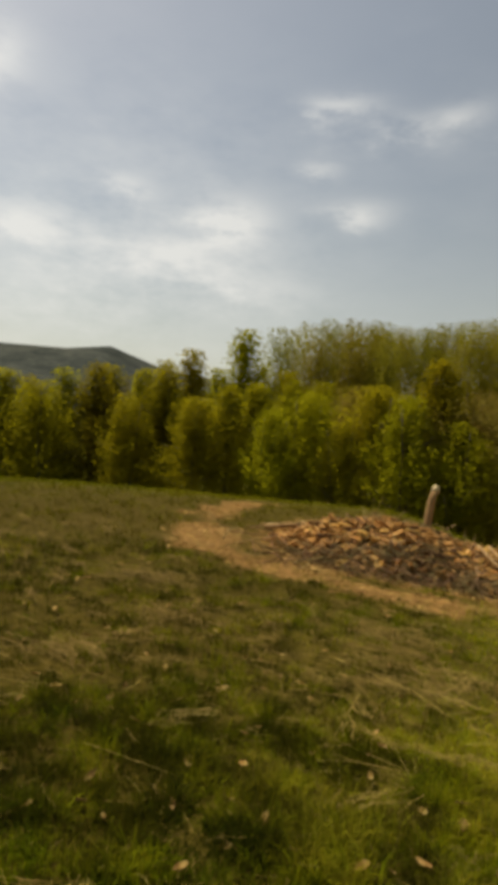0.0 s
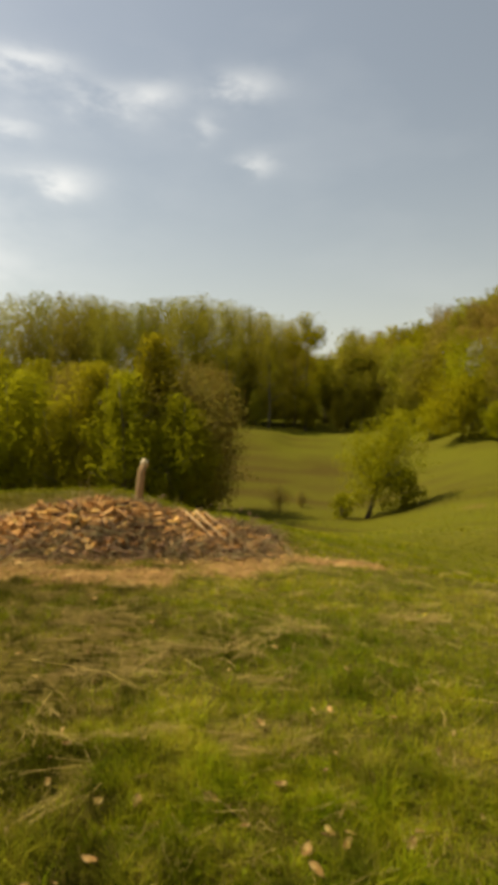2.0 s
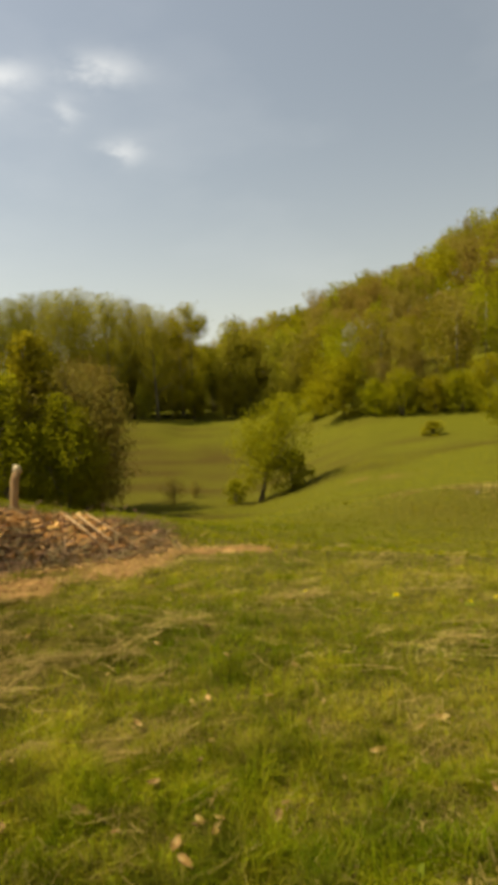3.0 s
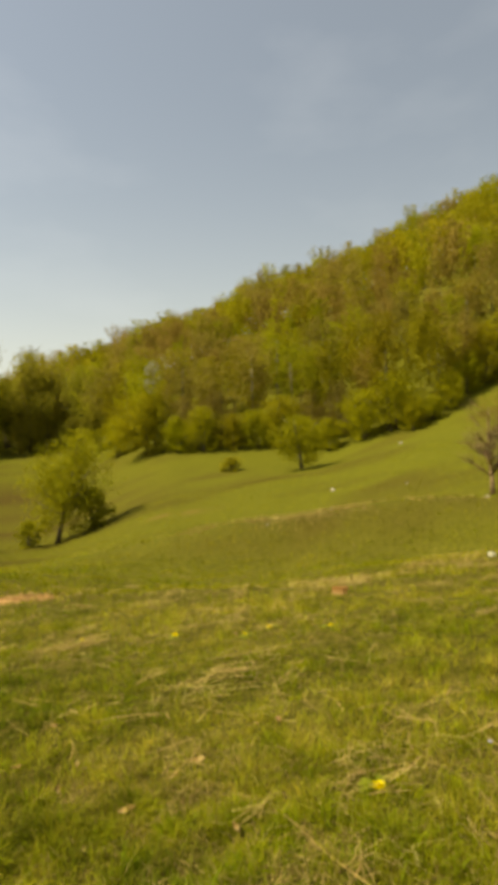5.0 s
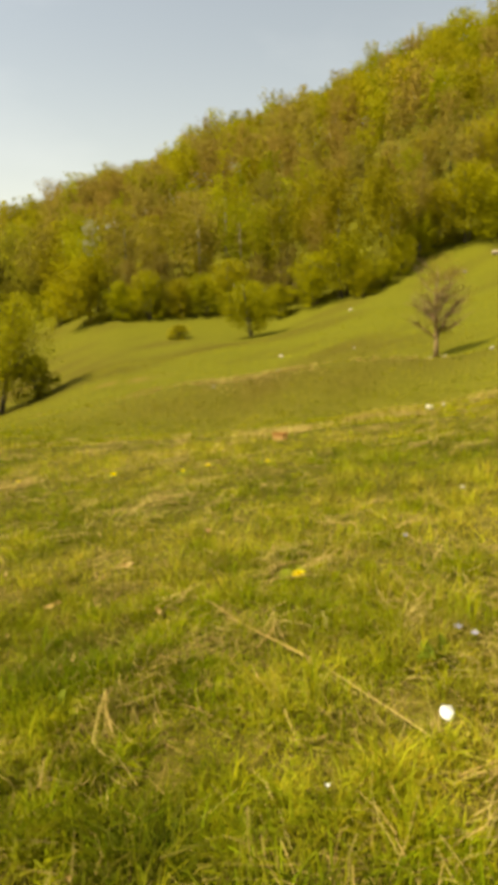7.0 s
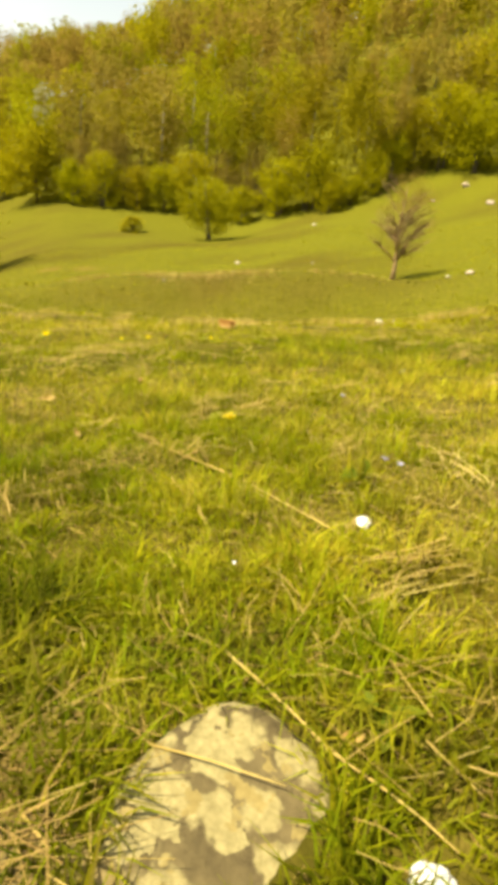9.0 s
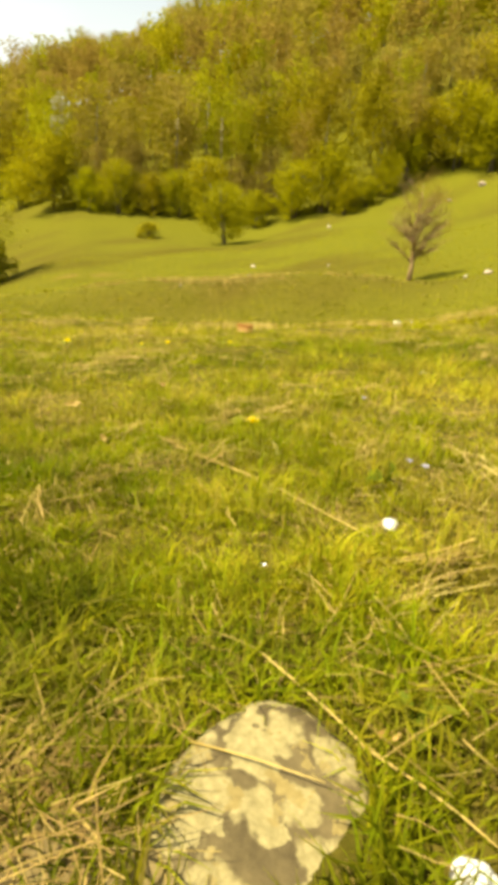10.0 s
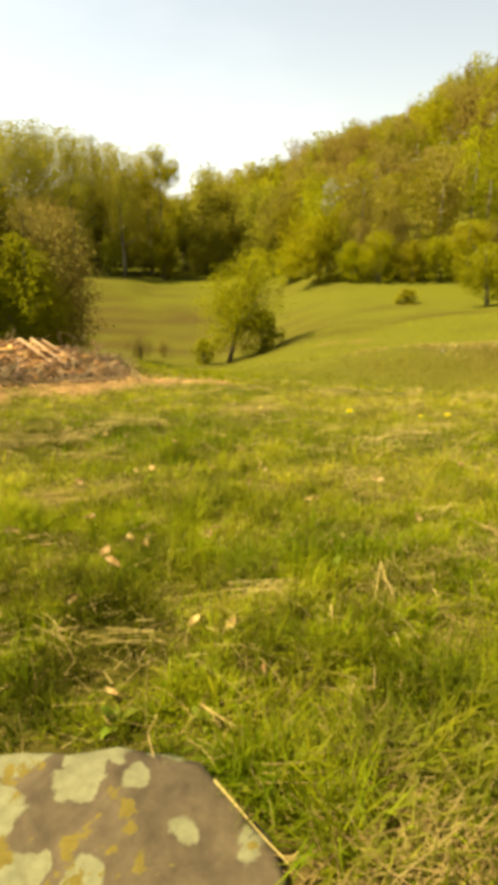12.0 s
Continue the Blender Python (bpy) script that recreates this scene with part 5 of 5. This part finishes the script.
STONE_SPOTS = [(1.26, -0.115, 0.118), (1.15, -0.1, 0.08), (1.36, -0.115, 0.07), (0.66, 0.52, 0.30), (0.84, 0.42, 0.16), (0.88, 0.32, 0.14), (1.27, -0.34, 0.05), (2.08, -0.08, 0.045), (2.04, -0.09, 0.04), (2.78, 0.62, 0.035), (5.08, 2.52, 0.05), (4.48, 3.13, 0.05), (4.72, 2.55, 0.03), (5.11, 1.92, 0.03)]
MATS = [(-1.15, 3.5, 0.5, 0.22), (-0.9, 5.7, 0.45, 0.3), (-0.45, 4.55, 0.5, 0.2), (1.28, 4.6, 0.35, 0.35), (0.95, 3.5, 0.55, 0.25), (1.1, 3.9, 0.4, 0.2), (2.95, 0.72, 0.22, 0.1),
        (3.9, 3.8, 0.4, 0.15), (1.05, 0.12, 0.12, 0.1), (1.08, 0.27, 0.16, 0.12), (0.98, 0.2, 0.12, 0.1), (2.67, 3.82, 0.3, 0.15), (1.68, 3.64, 0.35, 0.15), (3.64, 1.9, 0.4, 0.04), (2.46, 1.31, 0.25, 0.06), (1.63, 2.42, 0.3, 0.06), (3.45, 2.1, 0.35, 0.03)]


def clear_of_stones(x, y):
    ok = np.ones(len(x), bool)
    for sx, sy, sr in STONE_SPOTS:
        ok &= np.hypot(x - sx, y - sy) > sr
    return ok


def dryness(x, y, mats=True):
    """From lush to dry over the meadow, in patches."""
    d = 0.5 + 0.9 * rough(x, y, 2.2, 41, 3) + 0.5 * rough(x, y, 0.45, 42, 2)
    for mx, my, w, h in MATS if mats else ():
        d = d + 1.2 * np.exp(-(((x - mx) / w) ** 2 + ((y - my) / h) ** 2))
    return np.clip(d, 0, 1.6)


def blades(rng, x, y, high, width, lean, segments):
    """Bent grass blades standing on the land."""
    n = len(x)
    z = lie(x, y)
    a = rng.uniform(0, 2 * np.pi, n)
    out_ = np.stack([np.cos(a), np.sin(a), 0 * a], -1)
    b = a + np.pi / 2 + rng.normal(0, 0.5, n)
    side = np.stack([np.cos(b), np.sin(b), 0 * b], -1) * width[:, None] * 0.5
    foot = np.stack([x, y, z - 0.008], -1)
    bend = rng.gamma(2.0, lean / 2, n)[:, None]
    up = np.array([0, 0, 1.0])
    tip = foot + high[:, None] * (up / np.sqrt(1 + bend ** 2) + out_ * bend / np.sqrt(1 + bend ** 2))
    if segments == 1:
        return np.stack([foot - side, foot + side, tip], 1)
    mid = foot + high[:, None] * 0.55 * (up / np.sqrt(1 + 0.16 * bend ** 2) + out_ * 0.4 * bend / np.sqrt(1 + 0.16 * bend ** 2))
    return np.concatenate([np.stack([foot - side, foot + side, mid + side * 0.8], 1), np.stack([foot - side, mid + side * 0.8, mid - side * 0.8], 1),
                           np.stack([mid - side * 0.8, mid + side * 0.8, tip], 1)], 1)


def make_grass():
    rng = np.random.default_rng(301)
    for n, r0, r1, fade, h, w, segs, mat in ((300000, 0.6, 3.6, 0.9, 0.066, 0.0042, 2, BLADE), (330000, 2.6, 8.2, 1.2, 0.062, 0.0075, 1, BLADE),
                                             (260000, 6.8, 18.0, 2.5, 0.07, 0.015, 1, TUFT), (90000, 14, 46, 5, 0.10, 0.05, 1, TUFT), (30000, 0.5, 12.0, 3.0, 0.062, 0.014, 1, BLADE)):
        behind = r0 == 0.5
        x, y = sector(rng, n, r0, r1, 110, 330, True) if behind else sector(rng, n, r0, r1, -32, 125 if r1 < 4 else 112, r1 < 9)
        r = np.hypot(x, y)
        gaps = 1.0 if r0 > 10 else (0.5 if r1 < 4 else 0.22) + 1.05 * np.clip(0.5 + 1.9 * rough(x, y, 0.13 if r1 < 9 else 0.3, 44, 2), 0, 1)
        keep = clear_of_stones(x, y) & (rng.uniform(0, 1, n) > 0.9 * bare_ground(x, y)) & (rng.uniform(0, 1, n) > 0.28 * np.clip(dryness(x, y, False) - 0.3, 0, 1.2))
        keep &= (rng.uniform(0, 1, n) < gaps) & (rng.uniform(0, 1, n) < 1 - smooth(r1 - fade, r1, r))
        if r0 > 1:
            keep &= rng.uniform(0, 1, n) < smooth(r0, r0 + fade, r)
        x, y = x[keep], y[keep]
        lush = 1.0 + 0.6 * rough(x, y, 0.35, 43, 3) + 1.1 * rough(x, y, 0.12, 48, 2) - 0.1 * dryness(x, y)
        lush = np.where(r0 > 10, 0.6, lush)
        hh = h * np.clip(lush, 0.3, 2.2) * rng.uniform(0.4, 1.6, len(x))
        v = blades(rng, x, y, hh, w * rng.uniform(0.6, 1.4, len(x)), 1.4, segs)
        # small patches of fresh, old and withered growth lie over the painted shade
        shade_age = np.clip(shade_and_growth(x, y) + (0.3 * rough(x, y, 0.55, 45, 3) + 0.42 * np.tanh(3 * rough(x, y, 0.13, 49, 2))) * (1 - smooth(8, 16, np.hypot(x, y))) + rng.normal(0, 0.15, len(x)), 0, 1)
        withered = 0.55 * np.tanh(3 * rough(x, y, 0.11, 46, 2)) + 0.35 * rough(x, y, 0.8, 47, 3) - 0.18
        dry = np.clip((1.3 * withered + rng.normal(0, 0.35, len(x))) * (1 - np.clip(shade_and_growth(x, y), 0, 1)) + 0.7 * np.exp(-((x - 1.08) ** 2 + (y - 0.08) ** 2) / 0.045), 0, 1) * rng.uniform(0.2, 0.9, len(x))
        if segs == 2:
            # three triangles a blade share their edge points, so that each blade is one piece
            verts = np.stack([v[:, 0], v[:, 1], v[:, 2], v[:, 5], v[:, 8]], 1)
            i = np.arange(len(verts))[:, None] * 5
            faces = np.concatenate([i + [0, 1, 2], i + [0, 2, 3], i + [3, 2, 4]], 1).reshape(-1, 3)
            me = fast_mesh("grass", verts.reshape(-1, 3), 3, [mat], faces, tint=np.repeat(shade_age, 3), attribute="shade_age", more=[("dry", np.repeat(dry, 3))])
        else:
            me = fast_mesh("grass", v.reshape(-1, 3), 3, [mat], tint=shade_age, attribute="shade_age", more=[("dry", dry)])
        tagged(new("grass", me), "short spring meadow grass, green mixed with yellowed blades", "grass", kind="stuff")


make_grass()


def make_dry_tufts():
    """Pale dead grass still standing on the lip of the shoulder."""
    rng = np.random.default_rng(305)
    b = rng.uniform(63, 90, 9000)
    r = np.interp(b, [63, 68, 76, 90], [8.2, 8.8, 11.2, 11.8]) + rng.normal(-0.2, 0.7, len(b))
    x, y = r * np.sin(np.radians(b)), r * np.cos(np.radians(b))
    k = rough(x, y, 0.7, 71, 2) + 0.25 * rng.normal(0, 1, len(x)) > 0.12
    x, y = x[k], y[k]
    n = len(x)
    v = blades(rng, x, y, 0.12 * rng.uniform(0.4, 1.5, n), 0.009 * rng.uniform(0.6, 1.4, n), 1.0, 1)
    tagged(new("dry_grass", fast_mesh("dry_grass", v.reshape(-1, 3), 3, [STRAW])), "pale dead grass standing on the lip of the slope", "grass", kind="stuff")


make_dry_tufts()


def make_straw():
    rng = np.random.default_rng(311)
    xs, ys, ln, wd = [], [], [], []
    for n, r0, r1, l, w in ((7500, 0.7, 3.2, 0.085, 0.0012), (2600, 3.0, 8.0, 0.17, 0.0034), (2200, 8, 18, 0.14, 0.005)):
        x, y = sector(rng, n * 3, r0, r1)
        keep = (rng.uniform(0, 1.3, len(x)) < dryness(x, y) ** 1.5) & clear_of_stones(x, y) & (rng.uniform(0, 1, len(x)) > 0.8 * shade_and_growth(x, y))
        x, y = x[keep][:n], y[keep][:n]
        xs.append(x), ys.append(y), ln.append(l * rng.uniform(0.4, 1.7, len(x))), wd.append(w * rng.uniform(0.6, 1.4, len(x)))
    loose = len(xs)
    for mx, my, w, h in MATS:
        n = int((210 if math.hypot(mx, my) < 1.4 else 85) * w * h / 0.1)
        r = math.hypot(mx, my)
        x, y = rng.normal(mx, w * 0.6, n), rng.normal(my, h * 0.6, n)
        k = clear_of_stones(x, y)
        x, y = x[k], y[k]
        xs.append(x), ys.append(y)
        ln.append((0.12 + 0.05 * r) * rng.uniform(0.4, 1.6, len(x))), wd.append((0.0007 + 0.0005 * r) * rng.uniform(0.6, 1.4, len(x)))
    lays = [np.full(len(a), np.nan) if i < loose else rng.normal(-0.5, 0.55, len(a)) for i, a in enumerate(xs)]
    # wisps of long straw, each combed one way
    spots = [(mx, my, 0.7 * w) for mx, my, w, h in MATS if math.hypot(mx, my) > 3.2 and h > 0.1 for _ in range(2)]
    spots += [(1.05 + rng.normal(0, 0.1), 0.2 + rng.normal(0, 0.1), 0.1) for _ in range(7)]
    wx, wy = sector(rng, 260, 1.4, 9.5, near=True)
    spots += [(a, b, rng.uniform(0.05, 0.20) * min(1.0, math.hypot(a, b) / 4)) for a, b in zip(wx, wy)]
    marks = []
    for mx, my, w in spots:
        r = math.hypot(mx, my)
        n = int(rng.uniform(4, 15))
        lay = -0.35 + rng.normal(0, 0.6)
        s, c = rng.normal(0, w * 0.6, n), rng.normal(0, w * 0.28, n)
        x, y = mx + s * math.cos(lay) - c * math.sin(lay), my + s * math.sin(lay) + c * math.cos(lay)
        k = clear_of_stones(x, y)
        x, y = x[k], y[k]
        xs.append(x), ys.append(y), ln.append(rng.uniform(0.08, 0.30, len(x)) * (1 if r < 1.4 else min(1.3, 0.35 + 0.2 * r))), wd.append((0.0004 + 0.0008 * r) * rng.uniform(0.6, 1.3, len(x)))
        marks.append(len(x))
        lays.append(lay + rng.normal(0, 0.3 if r > 1.5 else 0.18, len(x)))
    lays = np.concatenate(lays)
    x, y, ln, wd = (np.concatenate(a) for a in (xs, ys, ln, wd))
    n = len(x)
    a = np.where(np.isnan(lays), 0.9 + rng.normal(0, 0.9, n), lays)
    way = np.stack([np.cos(a), np.sin(a)], -1)
    turn = rng.normal(0, 0.25, n)
    rows = []
    lift = rng.uniform(0.008, 0.042, n)
    on_top = np.arange(n) >= n - sum(marks)
    fleck = rng.uniform(0, 1, n) < np.where(np.hypot(x, y) < 3, 0.28, 0.6)
    lift = np.where(fleck, rng.uniform(0.03, 0.07, n), lift)
    lift = np.where(on_top, rng.uniform(0.03, 0.07, n) + 0.025 * smooth(2, 4, np.hypot(x, y)), lift)
    tilt = rng.normal(0, 0.10, n)
    for s in (-0.5, 0.0, 0.5):
        b = a + turn * s
        px, py = x + np.cos(b) * ln * s, y + np.sin(b) * ln * s
        pz = lie(px, py) + np.maximum(0.012, lift + tilt * ln * s - 0.03 * abs(s) * ln)
        c = np.stack([px, py, pz], -1)
        sd = np.stack([-np.sin(b), np.cos(b), 0.3 * np.sin(b * 7)], -1) * wd[:, None] * 0.5
        rows.append((c - sd, c + sd))
    verts = np.stack([rows[0][0], rows[0][1], rows[1][0], rows[1][1], rows[2][0], rows[2][1]], 1)
    i = np.arange(n)[:, None] * 6
    faces = np.concatenate([i + [0, 1, 3, 2], i + [2, 3, 5, 4]], 1).reshape(-1, 4)
    me = fast_mesh("straw", verts.reshape(-1, 3), 4, [STRAW], faces, tint=np.repeat(np.clip(np.maximum(np.where(on_top | fleck, (0.05 + 0.4 * smooth(2.5, 4, np.hypot(x, y))) + 0.5 * shade_and_growth(x, y), np.where(np.hypot(x, y) < 3.2, rng.uniform(0.2, 1.1, n), 0.8 * shade_and_growth(x, y))), np.maximum(1.1 * np.exp(-((x - 1.05) ** 2 + (y - 0.2) ** 2) / 0.08) * rng.uniform(0.5, 1, n), bare_ground(x, y) * rng.uniform(0, 1, n))), 0, 1), 2), attribute="shade_age")
    tagged(new("straw", me), "matted pale straw and dead grass lying over the meadow", "straw", kind="stuff")


make_straw()


def make_chips():
    """Chips and bark strewn over the trodden track round the wood pile."""
    rng = np.random.default_rng(321)
    x, y = rng.uniform(-1.8, 6.5, 14000), rng.uniform(5.2, 11.5, 14000)
    k = rng.uniform(0, 1, 14000) < bare_ground(x, y) * 0.8 + 0.015
    x, y = x[k], y[k]
    n = len(x)
    a = rng.uniform(0, 6.28, n)
    along = np.stack([np.cos(a), np.sin(a), rng.normal(0, 0.15, n)], -1) * (0.05 * rng.uniform(0.3, 1.8, n))[:, None]
    side = np.stack([-np.sin(a), np.cos(a), rng.normal(0, 0.3, n)], -1) * (0.006 * rng.uniform(0.4, 1.8, n))[:, None]
    c = np.stack([x, y, lie(x, y) + 0.014], -1)
    q = np.stack([c - along - side * 0.6, c - along * 0.8 + side, c + along + side * 0.7, c + along * 0.9 - side], 1)
    tagged(new("wood_chips", fast_mesh("wood_chips", q.reshape(-1, 3), 4, [CHIP])), "orange-brown wood chips and bark strewn on the track", "wood chips", kind="stuff")


make_chips()


def make_knoll_fringe():
    """Pale dead tufts along the crest of the knoll."""
    rng = np.random.default_rng(331)
    n = 4200
    s, t = rng.normal(0, 2.6, n), rng.normal(0.0, 0.35, n) + 0.2 * rng.normal(0, 1, n)
    x, y = 16.0 + 0.53 * s + 0.848 * t, 8.0 - 0.848 * s + 0.53 * t
    k = rough(x, y, 0.9, 61, 2) > -0.1
    x, y = x[k], y[k]
    v = blades(rng, x, y, 0.13 * rng.uniform(0.4, 1.5, len(x)), 0.012 * rng.uniform(0.6, 1.4, len(x)), 1.2, 1)
    tagged(new("dry_grass", fast_mesh("dry_grass", v.reshape(-1, 3), 3, [STRAW])), "pale dead grass along the crest of the knoll", "grass", kind="stuff")


make_knoll_fringe()


def make_dead_tuft(x, y, count, high, seed):
    """A tussock of long dead blades, bowed over on all sides."""
    rng = np.random.default_rng(seed)
    px, py = rng.normal(x, 0.035, count), rng.normal(y, 0.035, count)
    v = blades(rng, px, py, high * rng.uniform(0.5, 1.4, count), 0.0030 * rng.uniform(0.5, 1.4, count), 6.0, 2)
    verts = np.stack([v[:, 0], v[:, 1], v[:, 2], v[:, 5], v[:, 8]], 1)
    i = np.arange(count)[:, None] * 5
    faces = np.concatenate([i + [0, 1, 2], i + [0, 2, 3], i + [3, 2, 4]], 1).reshape(-1, 3)
    me = fast_mesh("dead_tussock", verts.reshape(-1, 3), 3, [STRAW], faces, tint=np.repeat(rng.uniform(0.25, 1, count), 3), attribute="shade_age")
    tagged(new("dead_tussock", me), "tussock of long bleached dead grass between the stones", "grass", kind="stuff")


for i, (x, y, n, h) in enumerate([(1.14, 0.11, 60, 0.10), (1.09, 0.18, 50, 0.09), (1.05, 0.09, 40, 0.09), (1.12, 0.06, 70, 0.12), (1.17, 0.12, 60, 0.11), (1.10, 0.28, 50, 0.10), (1.13, 0.20, 45, 0.11)]):
    make_dead_tuft(x, y, n, h, 341 + i)
